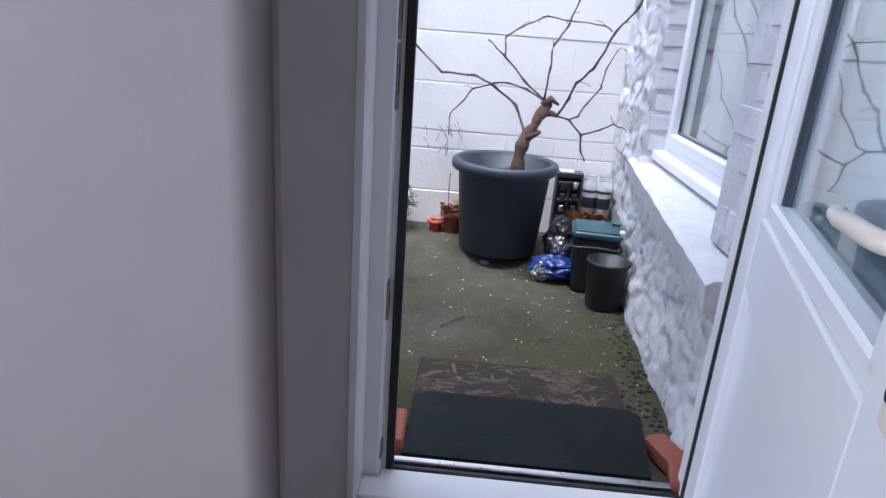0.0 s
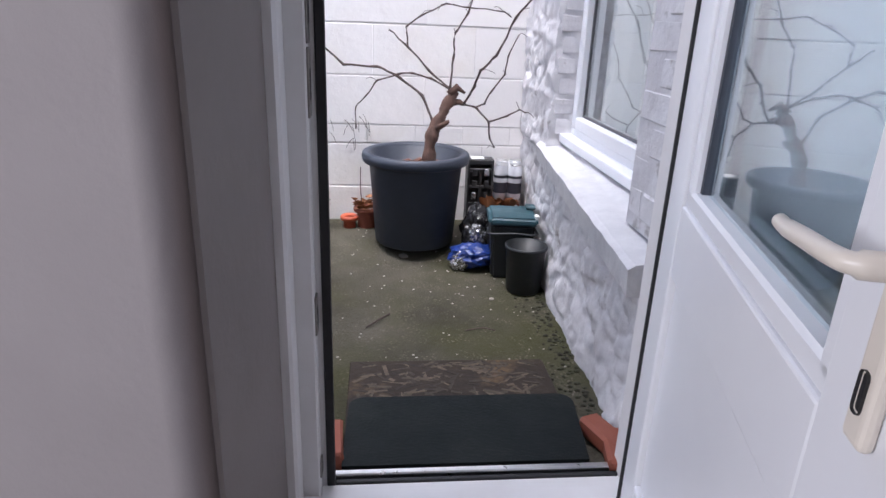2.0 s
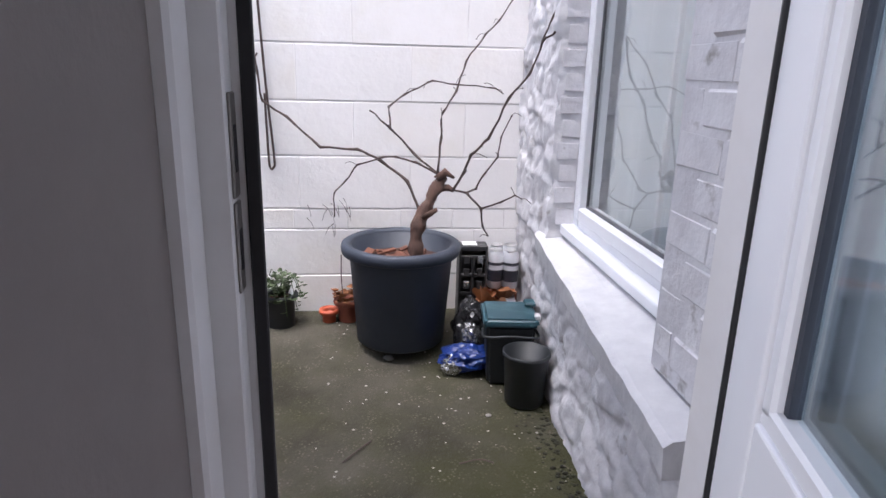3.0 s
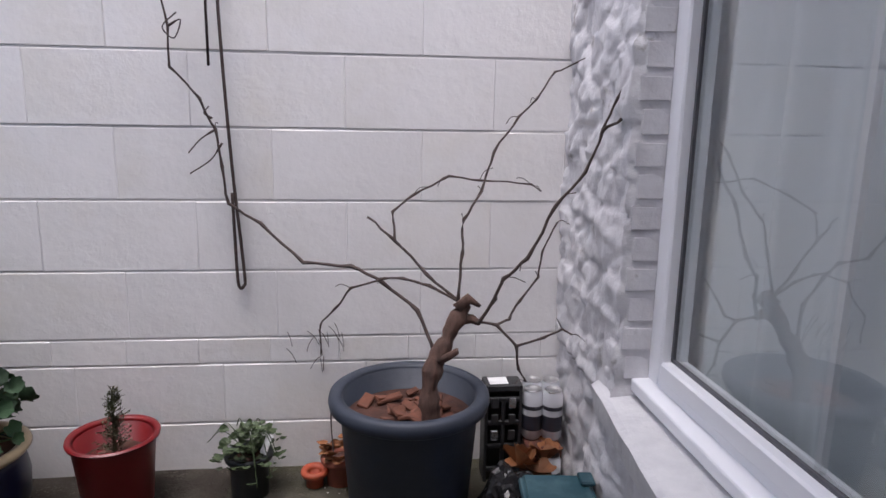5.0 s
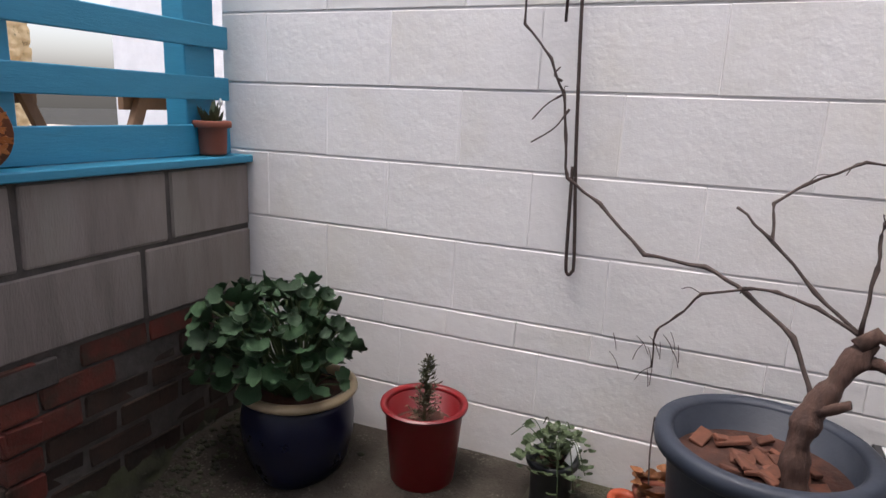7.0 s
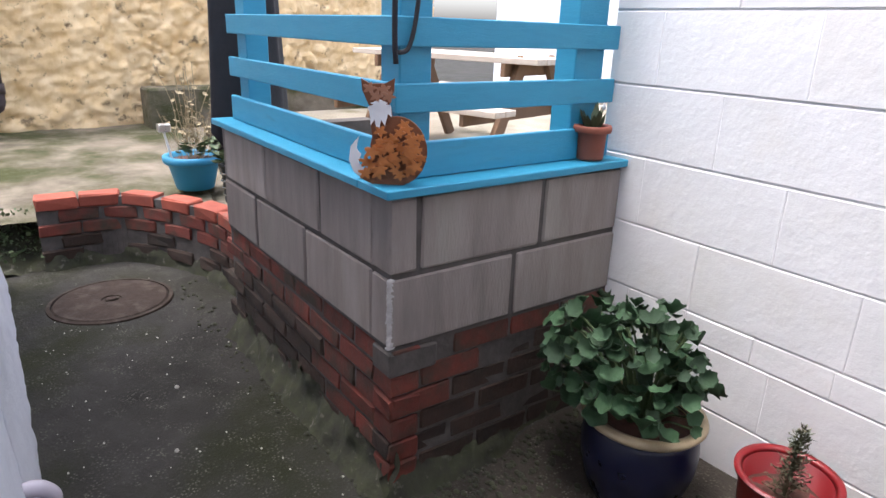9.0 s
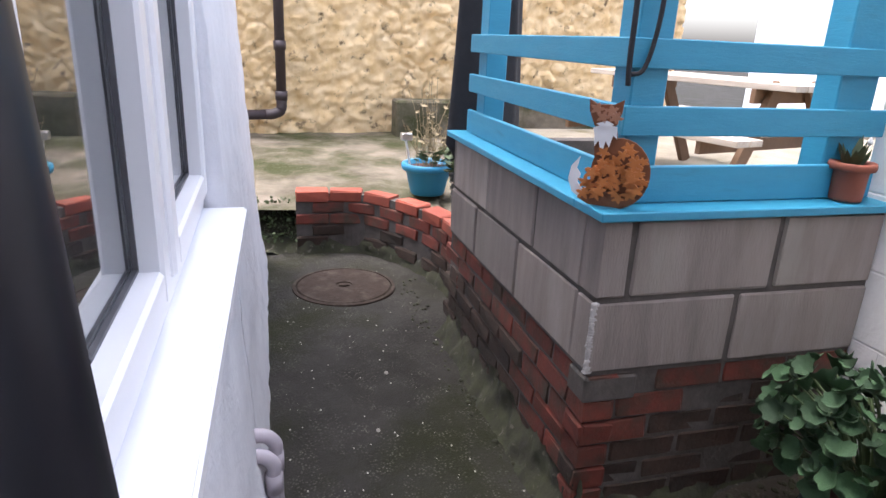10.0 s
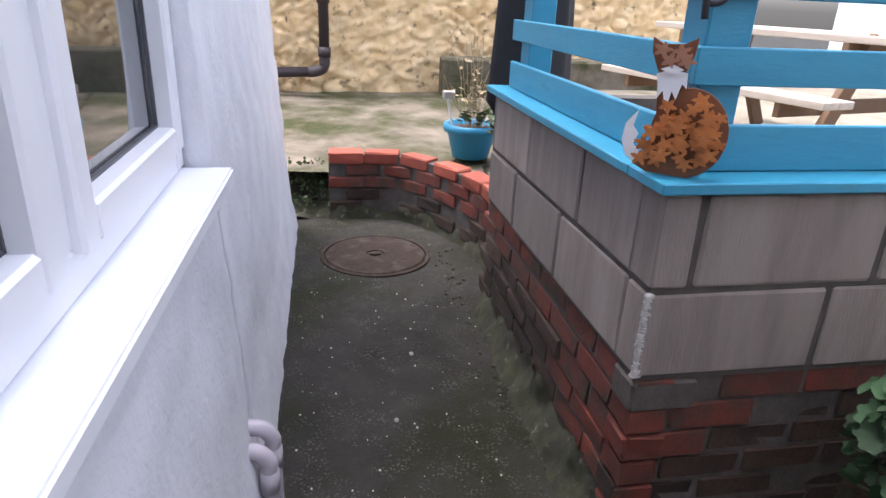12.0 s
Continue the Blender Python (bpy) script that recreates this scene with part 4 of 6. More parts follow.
CANES = {
    "a": [(0.404, 2.76, 0.572), (0.358, 2.816, 0.681), (0.263, 2.872, 0.747), (0.171, 2.928, 0.784), (0.028, 2.984, 0.783), (-0.102, 3.04, 0.893), (-0.194, 3.045, 0.952), (-0.209, 3.05, 1.063), (-0.222, 3.05, 1.169), (-0.263, 3.05, 1.257), (-0.341, 3.05, 1.343), (-0.338, 3.05, 1.454), (-0.357, 3.05, 1.6)],
    "b": [(0.475, 2.8, 0.709), (0.392, 2.82, 0.751), (0.316, 2.84, 0.768), (0.266, 2.86, 0.763), (0.171, 2.88, 0.731), (0.123, 2.9, 0.664), (0.082, 2.9, 0.618), (0.081, 2.9, 0.525)],
    "c": [(0.475, 2.8, 0.709), (0.385, 2.836, 0.779), (0.295, 2.872, 0.87), (0.29, 2.908, 0.947), (0.351, 2.944, 0.991), (0.459, 2.98, 1.044), (0.55, 2.98, 1.032), (0.709, 2.98, 1.021), (0.739, 2.98, 1.001)],
    "c2": [(0.297, 2.872, 0.87), (0.219, 2.90, 0.933)],
    "d": [(0.470, 2.8, 0.713), (0.484, 2.83, 0.843), (0.489, 2.86, 0.931), (0.543, 2.89, 1.009), (0.58, 2.92, 1.117), (0.655, 2.95, 1.219), (0.706, 2.95, 1.269), (0.756, 2.95, 1.347), (0.82, 2.94, 1.376)],
    "e": [(0.499, 2.8, 0.668), (0.526, 2.772, 0.656), (0.564, 2.744, 0.732), (0.579, 2.716, 0.795), (0.635, 2.688, 0.855), (0.696, 2.66, 0.998), (0.760, 2.64, 1.083), (0.79, 2.62, 1.186), (0.815, 2.60, 1.262), (0.84, 2.57, 1.318)],
    "e2": [(0.79, 2.62, 1.186), (0.82, 2.58, 1.214), (0.845, 2.55, 1.243)],
    "f": [(0.498, 2.79, 0.663), (0.581, 2.792, 0.642), (0.616, 2.794, 0.657), (0.645, 2.796, 0.711), (0.695, 2.798, 0.778), (0.703, 2.8, 0.848), (0.742, 2.8, 0.933)],
    "g": [(0.581, 2.79, 0.643), (0.634, 2.772, 0.586), (0.707, 2.755, 0.615), (0.753, 2.738, 0.645), (0.776, 2.72, 0.635)],
    "g2": [(0.635, 2.774, 0.586), (0.644, 2.774, 0.515), (0.666, 2.774, 0.478)],
}
rnd = random.Random(11)
for key, pts in CANES.items():
    q = []
    P = [Vector(p) for p in pts]
    for a, b in zip(P, P[1:]):
        for k in range(4):
            w = a.lerp(b, k / 4)
            q.append(w + Vector((rough(w, 0.006, 18), rough(w, 0.006, 18, 3), rough(w, 0.006, 18, 6))) * (1 if k else 0))
    q.append(P[-1])
    thick = 0.0052 if key in "ae" else 0.0041
    rad = [thick * (1 - 0.5 * i / len(q)) * (1.5 if i % 4 == 0 else 1.0) for i in range(len(q))]
    bm = tube(q, rad, 7)
    for p in P[2:]:
        if rnd.random() < 0.45:
            d = Vector((rnd.uniform(-1, 1), rnd.uniform(-0.3, 0.2), rnd.uniform(-0.4, 1))).normalized()
            L = rnd.uniform(0.02, 0.06)
            c = [p, p + d * L * 0.5 + Vector((0, 0, 0.006)), p + d * L + Vector((0.008, 0, -0.006))]
            tb = tube(curve_points(c, 4), 0.0013, 5)
            tb.transform(INV)
            part("tendril", tb, M_TWIG, vine)
    bm.transform(INV)
    part("cane", bm, M_TWIG, vine, smooth=True)
# short side twigs on the long cane
bm = bmesh.new()
for c in ([(-0.222, 3.05, 1.169), (-0.265, 3.045, 1.14), (-0.30, 3.04, 1.10)], [(-0.205, 3.05, 1.13), (-0.24, 3.045, 1.08), (-0.30, 3.045, 1.04)], [(-0.23, 3.05, 1.2), (-0.25, 3.04, 1.215), (-0.235, 3.04, 1.235)],
          [(-0.338, 3.05, 1.454), (-0.30, 3.04, 1.47), (-0.32, 3.04, 1.42), (-0.35, 3.04, 1.45), (-0.31, 3.04, 1.49)]):
    bm = tube(curve_points(c, 5), [0.0035] * 3 + [0.002] * (len(c) * 5 - 7), 6)
    bm.transform(INV)
    part("twig", bm, M_TWIG, vine, smooth=True)
# dead tendrils that cling to the block wall
for cx, cz in ((0.02, 0.44), (0.10, 0.47)):
    bm = bmesh.new()
    for k in range(7):
        p = Vector((cx + rnd.uniform(-0.05, 0.05), YW - 0.006, cz + rnd.uniform(-0.05, 0.05)))
        a = rnd.uniform(0.5, 2.4)
        tube(curve_points([p, p + Vector((0.02 * math.cos(a), -0.003, 0.03)), p + Vector((0.05 * math.cos(a), -0.002, 0.05))], 3), 0.0012, 4, bm)
    tagged(part("dead_tendril", bm, M_TWIG), label="dry ivy tendrils stuck to the white wall", category="tendril", kind="stuff")

# rope hanging in a loop on the wall
rp = [(-0.215, YW - 0.03, 2.6), (-0.205, YW - 0.028, 1.6), (-0.188, YW - 0.025, 1.1), (-0.165, YW - 0.022, 0.74), (-0.168, YW - 0.022, 0.69), (-0.180, YW - 0.022, 0.685), (-0.186, YW - 0.022, 0.73), (-0.190, YW - 0.022, 0.98)]
q = curve_points(rp, 14)
tagged(part("rope", tube(q, 0.0048, 8), M_TWIG, smooth=True), label="thin brown rope hanging in a loop on the white wall", category="rope")
tagged(part("rope", tube([(-0.235, YW - 0.028, 2.6), (-0.236, YW - 0.028, 1.9), (-0.238, YW - 0.028, 1.35)], 0.004, 8), M_TWIG, smooth=True), label="short brown rope end hanging on the white wall", category="rope")

# red pot with a small conifer sprig
red = pot("red_pot", -0.522, 2.905, 0.124, 0.093, 0.245, z=0.048, lip=0.003, liph=0.012, material=M_REDPOT, soil=M_SOIL, soil_z=0.70, label="glossy red plant pot with a small dead conifer", wall=0.01)


def sprig(parent, h, r, z0, material, n=200, seed=3, leaf=0.014, name="sprig"):
    rnd = random.Random(seed)
    bm = tube([(0, 0, z0), (0.006, 0, z0 + h)], [0.006, 0.002], 6)
    for k in range(n):
        t = rnd.random() ** 0.8
        a = rnd.uniform(0, 6.28)
        base = Vector((0.006 * t, 0, z0 + h * t))
        d = Vector((math.cos(a), math.sin(a), rnd.uniform(0.2, 1.0))).normalized()
        L = r * (1 - 0.72 * t) * rnd.uniform(0.4, 1.0)
        tip = base + d * L
        tube([base, tip], [0.0016, 0.0008], 4, bm, cap=False)
        for j in range(4):
            p = base.lerp(tip, 0.4 + 0.2 * j)
            e = Vector((rnd.uniform(-1, 1), rnd.uniform(-1, 1), rnd.uniform(-0.2, 1))).normalized() * leaf
            s = e.cross(Vector((0.3, 0.5, 0.8))).normalized() * leaf * 0.25
            v = [bm.verts.new(x) for x in (p - s, p + e, p + s)]
            bm.faces.new(v)
    return part(name, bm, material, parent)


sprig(red, 0.215, 0.075, 0.165, M_DARKLEAF, 130, 5)

# small black pot with mixed small leaves
small = pot("small_black_pot", -0.15, 2.955, 0.068, 0.056, 0.16, z=0.035, lip=0.006, liph=0.02, material=M_BIN, soil=M_SOIL, soil_z=0.85, label="small black pot of trailing variegated plants against the wall")
rnd = random.Random(8)
bm = bmesh.new()
for k in range(170):
    a, r = rnd.uniform(0, 6.28), rnd.uniform(0, 0.10)
    p = Vector((r * math.cos(a), r * math.sin(a), 0.17 + rnd.uniform(-0.05, 0.07) * (1.2 - r * 6) - max(0, r - 0.07) * 1.2))
    d = Vector((math.cos(a) + rnd.uniform(-0.6, 0.6), math.sin(a) + rnd.uniform(-0.6, 0.6), rnd.uniform(-0.2, 0.9)))
    leaf_blob(bm, p, d, Vector((0, 0.1, 1)), rnd.uniform(0.014, 0.032), 3, 0.3, rnd)
for k in range(9):
    a = rnd.uniform(0, 6.28)
    e = Vector((0.12 * math.cos(a), 0.10 * math.sin(a), rnd.uniform(0.08, 0.22)))
    tube(curve_points([(0, 0, 0.15), (e.x * 0.6, e.y * 0.6, 0.24), e], 4), 0.0015, 4, bm)
part("foliage", bm, M_LEAF2, small)
w = part("plant_tag", box(-0.002, 0.002, -0.012, 0.012, 0.0, 0.06, 0.001), M_WHITE, small, "white plant tag")
w.matrix_basis = pose(0.045, -0.02, 0.16, 10, 25, 60)

# tiny orange pot, and a fallen terracotta pot with dead plant
pot("orange_pot", 0.045, 2.985, 0.038, 0.027, 0.075, z=0.035, lip=0.006, liph=0.018, material=M_ORANGE, soil=M_SOIL, soil_z=0.6, label="tiny bright orange plastic pot on the concrete")
tp = pot("terracotta_pot", 0.125, 3.00, 0.055, 0.042, 0.11, z=0.04, lip=0.008, liph=0.022, material=M_TERRA, soil=M_SOIL, soil_z=0.85, label="small terracotta pot with withered plant beside the tub")
rnd = random.Random(12)
bm = bmesh.new()
for k in range(36):
    a = rnd.uniform(0, 6.28)
    p = Vector((0.04 * math.cos(a), 0.04 * math.sin(a), 0.10 + rnd.uniform(0, 0.04)))
    leaf_blob(bm, p, Vector((math.cos(a), math.sin(a), rnd.uniform(-0.5, 0.8))), Vector((0, 0.2, 1)), rnd.uniform(0.02, 0.04), 3, 0.5, rnd)
part("withered_leaves", bm, M_LEAFDRY, tp, "brown withered leaves")
part("stem", tube(curve_points([(-0.02, 0.02, 0.08), (-0.03, 0.05, 0.18), (-0.03, 0.07, 0.28)], 6), 0.0025, 6), M_TWIG, tp, "thin dead stem")

# big glazed pot of pelargonium
blue = empty("glazed_pot", Matrix.Translation((-0.90, 2.82, -0.005)), label="large dark blue glazed pot with cream rim full of pelargonium", category="plant pot")
part("body", lathe([(0, 0.004), (0.10, 0.004), (0.108, 0.012), (0.142, 0.07), (0.164, 0.15), (0.168, 0.21), (0.160, 0.262), (0.150, 0.285), (0.138, 0.285), (0.145, 0.25), (0, 0.25)], 48), M_BLUEPOT, blue, smooth=True)
part("rim", lathe([(0.150, 0.280), (0.170, 0.286), (0.178, 0.296), (0.175, 0.306), (0.160, 0.310), (0.146, 0.306), (0.140, 0.290), (0.138, 0.275)], 48), M_RIM, blue, "worn cream rim", smooth=True)
part("soil", lathe([(0.142, 0.272), (0.10, 0.280), (0, 0.284)], 32), M_SOIL, blue, smooth=True)
rnd = random.Random(21)
stems = bmesh.new()
pts = []
for k in range(300):
    a = rnd.uniform(0, 6.28)
    u = rnd.random()
    el = math.asin(-0.35 + 1.35 * u)
    R = rnd.uniform(0.62, 1.06)
    p = Vector((0.245 * R * math.cos(el) * math.cos(a) - 0.07, 0.21 * R * math.cos(el) * math.sin(a) - 0.03, 0.41 + 0.225 * R * math.sin(el)))
    if p.y > 0.27:
        p.y = 0.27
    if p.x < -0.33:
        p.x = -0.33
    pts.append((p, a))
base_leaf = []
for variant in range(5):
    bmv = bmesh.new()
    leaf_blob(bmv, Vector((0, 0, 0)), Vector((1, 0, 0)), Vector((0, 0, 1)), 1.0, 5 + variant % 3, 0.5 + 0.12 * variant, rnd)
    bmesh.ops.recalc_face_normals(bmv, faces=bmv.faces[:])
    me = bpy.data.meshes.new("leaf")
    bmv.to_mesh(me)
    bmv.free()
    me.materials.append(M_LEAF)
    me.polygons.foreach_set("use_smooth", [True] * len(me.polygons))
    base_leaf.append(me)
for i, (p, a) in enumerate(pts):
    s = rnd.uniform(0.026, 0.064)
    outd = Vector((p.x + 0.04, p.y + 0.02, (p.z - 0.30) * 1.0)).normalized()
    nrm = (outd + Vector((rnd.uniform(-1.1, 1.1), rnd.uniform(-1.1, 1.1), rnd.uniform(-0.2, 1.0)))).normalized()
    d = Vector((math.cos(a), math.sin(a), -0.5)) + Vector((rnd.uniform(-0.5, 0.5), rnd.uniform(-0.5, 0.5), 0))
    d = (d - nrm * d.dot(nrm)).normalized()
    side = nrm.cross(d)
    rot = Matrix((d, side, nrm)).transposed().to_4x4()
    ob = new("leaf", base_leaf[i % 5])
    ob.parent = blue
    ob.matrix_basis = Matrix.Translation(p - d * s * 0.45) @ rot @ Matrix.Scale(s, 4)
    if i % 2 == 0:
        tube(curve_points([(p.x * 0.25, p.y * 0.25, 0.28), (p.x * 0.55, p.y * 0.55, 0.28 + (p.z - 0.28) * 0.65), p - nrm * 0.01], 4), 0.003, 5, stems)
part("stem", stems, M_LEAF2, blue, "green stems")["kind"] = "stuff"

# small terracotta pot with bulbs on the fence board
fp = pot("flower_pot", XP - 0.035, 2.975, 0.056, 0.043, 0.112, z=BT + 0.024, lip=0.005, liph=0.022, material=M_TERRA, soil_z=0.8, label="small terracotta-coloured pot of budding bulbs on the blue board")
rnd = random.Random(31)
bm = bmesh.new()
for k in range(16):
    a = rnd.uniform(0, 6.28)
    r = rnd.uniform(0.0, 0.025)
    p = Vector((r * math.cos(a), r * math.sin(a), 0.09))
    L = rnd.uniform(0.05, 0.095)
    t = p + Vector((0.03 * math.cos(a), 0.03 * math.sin(a), L))
    s = Vector((-math.sin(a), math.cos(a), 0)) * 0.011
    m_ = p.lerp(t, 0.55)
    v = [bm.verts.new(x) for x in (p - s * 0.5, p + s * 0.5, m_ + s, t, m_ - s)]
    bm.faces.new(v)
part("leaves", bm, M_LEAF2, fp, "green bulb leaves")
bm = lathe([(0, 0), (0.007, 0.006), (0.008, 0.014), (0, 0.026)], 10, off=(0.026, 0.012, 0.158))
part("bud", bm, M_FOXWHITE, fp, "white flower bud", smooth=True)

# ---------------------------------------------------------------- corner clutter by the annex
bin1 = empty("caddy_bin", Matrix.Translation((0.715, 2.555, 0.0)) @ Matrix.Rotation(radians(-6), 4, "Z"), label="grey kitchen caddy bin with a teal lid", category="bin")


def taper_box(w0, d0, w1, d1, z0, z1, bevel=0.012):
    bm = box(-1, 1, -1, 1, z0, z1)
    for v in bm.verts:
        w, d = (w0, d0) if v.co.z < (z0 + z1) / 2 else (w1, d1)
        v.co.x, v.co.y = math.copysign(w / 2, v.co.x), math.copysign(d / 2, v.co.y)
    bmesh.ops.bevel(bm, geom=bm.edges[:], offset=bevel, segments=3, affect="EDGES")
    return bm


part("body", taper_box(0.15, 0.15, 0.175, 0.18, 0.0, 0.235), M_BIN, bin1, smooth=False)
lid = part("lid", taper_box(0.20, 0.205, 0.185, 0.19, 0.232, 0.262, 0.01), M_BINLID, bin1, "teal plastic lid")
part("handle", tube(curve_points([(-0.095, -0.03, 0.20), (-0.09, -0.105, 0.20), (0.0, -0.112, 0.205), (0.09, -0.105, 0.20), (0.095, -0.03, 0.20)], 6), 0.005, 8), M_BIN, bin1, smooth=True)
part("latch", box(0.085, 0.103, -0.07, -0.04, 0.24, 0.268, 0.003), M_WHITE, lid, "white latch")
part("tab", box(0.06, 0.10, 0.03, 0.085, 0.262, 0.275, 0.004), M_BINLID, lid)
b2 = empty("open_tub", Matrix.Translation((0.738, 2.362, 0.0)), label="empty round black plastic tub beside the caddy bin", category="tub")
part("body", lathe([(0, 0.004), (0.062, 0.004), (0.066, 0.012), (0.076, 0.175), (0.081, 0.178), (0.081, 0.19), (0.074, 0.19), (0.06, 0.02), (0, 0.018)], 40), M_BIN, b2, smooth=True)

crate = empty("crate", Matrix.Translation((0.645, 2.99, 0.0)), label="black slotted plastic crate standing on end", category="crate")
bm = bmesh.new()
for x0, x1, z0, z1 in ((-0.06, -0.05, 0, 0.385), (0.05, 0.06, 0, 0.385), (-0.05, 0.05, 0.0, 0.02), (-0.05, 0.05, 0.365, 0.385), (-0.05, 0.05, 0.33, 0.345), (-0.05, 0.05, 0.25, 0.265), (-0.05, 0.05, 0.17, 0.185), (-0.05, 0.05, 0.09, 0.105), (-0.006, 0.006, 0.1, 0.34)):
    box(x0, x1, -0.03, -0.018, z0, z1, 0.002, bm=bm)
part("front", bm, M_CRATE, crate)
part("back", box(-0.06, 0.06, 0.04, 0.05, 0, 0.385, 0.002), M_CRATE, crate)
part("top", box(-0.06, 0.06, -0.018, 0.04, 0.375, 0.387, 0.002), M_CRATE, crate)
for x in (-0.06, 0.052):
    part("side", box(x, x + 0.008, -0.018, 0.04, 0, 0.375, 0.002), M_CRATE, crate)
for k in range(3):
    for sx in (-0.028, 0.028):
        part("clip", box(sx - 0.012, sx + 0.012, -0.034, -0.03, 0.20 + 0.055 * k, 0.235 + 0.055 * k, 0.003), M_FOIL if (k + (sx > 0)) % 3 == 0 else M_CRATE, crate)
tagged(part("paper_sheet", box(0.60, 0.66, 2.965, 3.02, 0.388, 0.3905), M_WHITE), label="scrap of white paper on the crate", category="paper")

# brick ledge that carries the cans
tagged(part("loose_brick", box(0.715, 0.825, 2.90, 3.06, 0.0, 0.20, 0.004), M_BRICK), label="stack of old bricks in the corner", category="brick")


def can(x, y, z, tilt=0, rot=0):
    ob = empty("drink_can", Matrix.Translation((x, y, z)) @ Matrix.Rotation(radians(rot), 4, "Z") @ Matrix.Rotation(radians(tilt), 4, "X"), label="tall white and black beer can on the bricks", category="can", group="empty cans")
    part("body", lathe([(0, 0.003), (0.024, 0.0), (0.028, 0.004), (0.033, 0.012), (0.033, 0.150), (0.0265, 0.162)], 28), M_CAN, ob, smooth=True)
    part("top", lathe([(0.0265, 0.162), (0.028, 0.166), (0.027, 0.168), (0.0245, 0.164), (0, 0.163)], 28), M_ALU, ob, "bare aluminium top", smooth=True)
    part("band", lathe([(0.0334, 0.035), (0.0334, 0.085)], 28), M_PRINT, ob, "dark printed band", smooth=True)
    part("mark", lathe([(0.0335, 0.105), (0.0335, 0.118)], 28), M_PRINT, ob, "dark printed mark", smooth=True)
    return ob


c = can(0.742, 2.975, 0.20)
copy_thing(c, Matrix.Translation((0.805, 2.965, 0.20)) @ Matrix.Rotation(radians(120), 4, "Z"))
copy_thing(c, Matrix.Translation((0.755, 3.04, 0.205)) @ Matrix.Rotation(radians(70), 4, "Z"))
copy_thing(c, Matrix.Translation((0.815, 3.035, 0.205)) @ Matrix.Rotation(radians(200), 4, "Z"))
tagged(copy_thing(c, Matrix.Translation((0.775, 2.855, 0.035)) @ Matrix.Rotation(radians(15), 4, "Z")), label="crumpled white beer can leaning by the bin lid")

# dead leaves and litter
rnd = random.Random(17)
for k in range(9):
    bm = bmesh.new()
    leaf_blob(bm, Vector((0, 0, 0)), Vector((1, 0, 0)), Vector((0, 0, 1)), rnd.uniform(0.06, 0.10), 5, 0.8, rnd)
    ob = tagged(part("dead_leaf", bm, M_LEAFDRY), label="curled orange-brown dead leaf", category="leaf", group="dead leaves")
    ob.matrix_world = pose(rnd.uniform(0.68, 0.80), rnd.uniform(2.78, 2.90), rnd.uniform(0.15, 0.215), rnd.uniform(-40, 40), rnd.uniform(-40, 40), rnd.uniform(0, 360))


def crumple(name, c, r, material, label, category, seed, squash=(1, 1, 1)):
    bm = bmesh.new()
    bmesh.ops.create_icosphere(bm, subdivisions=4, radius=1.0)
    for v in bm.verts:
        n = v.co.normalized()
        k = 1 + 0.35 * noise.noise(n * 2.2 + Vector((seed, 0, 0))) + 0.22 * abs(noise.noise(n * 5 + Vector((0, seed, 0)))) - 0.12 * abs(noise.noise(n * 11 + Vector((0, 0, seed))))
        v.co = Vector((n.x * r * squash[0], n.y * r * squash[1], n.z * r * squash[2])) * k
    zmin = min(v.co.z for v in bm.verts)
    for v in bm.verts:
        v.co += Vector((c[0], c[1], c[2] - zmin))
    return tagged(part(name, bm, material), label=label, category=category)


crumple("rubbish_bag", (0.575, 2.60, 0.0), 0.085, M_BAGBLUE, "crumpled bright blue plastic bag on the concrete", "bag", 3, (1.15, 0.8, 0.55))
crumple("black_bag", (0.615, 2.70, 0.0), 0.10, M_BAGBLACK, "crumpled shiny black plastic bag beside the tub", "bag", 7, (0.8, 0.8, 1.15))
crumple("wrapper", (0.52, 2.565, 0.0), 0.03, M_FOIL, "crumpled silver and white wrapper", "wrapper", 9, (1.3, 0.7, 1.2))
crumple("wrapper", (0.592, 2.63, 0.10), 0.035, M_FOIL, "crumpled silver wrapper on the bags", "wrapper", 14, (0.9, 0.7, 1.2))

# ---------------------------------------------------------------- mat, board, brick bits by the door
mat_ob = tagged(part("door_mat", plan_prism([(0.10, 1.315), (0.67, 1.315)] + [(0.70 - 0.04 + 0.04 * math.cos(a), 1.59 - 0.04 + 0.04 * math.sin(a)) for a in [k * math.pi / 12 for k in range(7)]]
                + [(0.105 + 0.04 - 0.04 * math.sin(a), 1.59 - 0.04 + 0.04 * math.cos(a)) for a in [k * math.pi / 12 for k in range(7)]], 0.022, 0.034), M_RUBBER),
                label="worn dark green-black rubber door mat outside the door", category="door mat")
board = empty("chipboard", label="wet dark chipboard sheet half under the door mat", category="board")
part("sheet", box(0.098, 0.676, 1.33, 1.800, 0.002, 0.021, 0.003), M_OSB, board)
rnd = random.Random(5)
for k in range(150):
    L = rnd.uniform(0.018, 0.065)
    w = rnd.uniform(0.004, 0.012)
    x, y, a = rnd.uniform(0.125, 0.645), rnd.uniform(1.600, 1.785), rnd.gauss(0, 40)
    bm = box(-L / 2, L / 2, -w / 2, w / 2, 0, 0.0012)
    o = part("flake", bm, M_FLAKE, board)
    o.matrix_basis = pose(x, y, 0.0208, rnd.uniform(-2, 2), rnd.uniform(-2, 2), a)
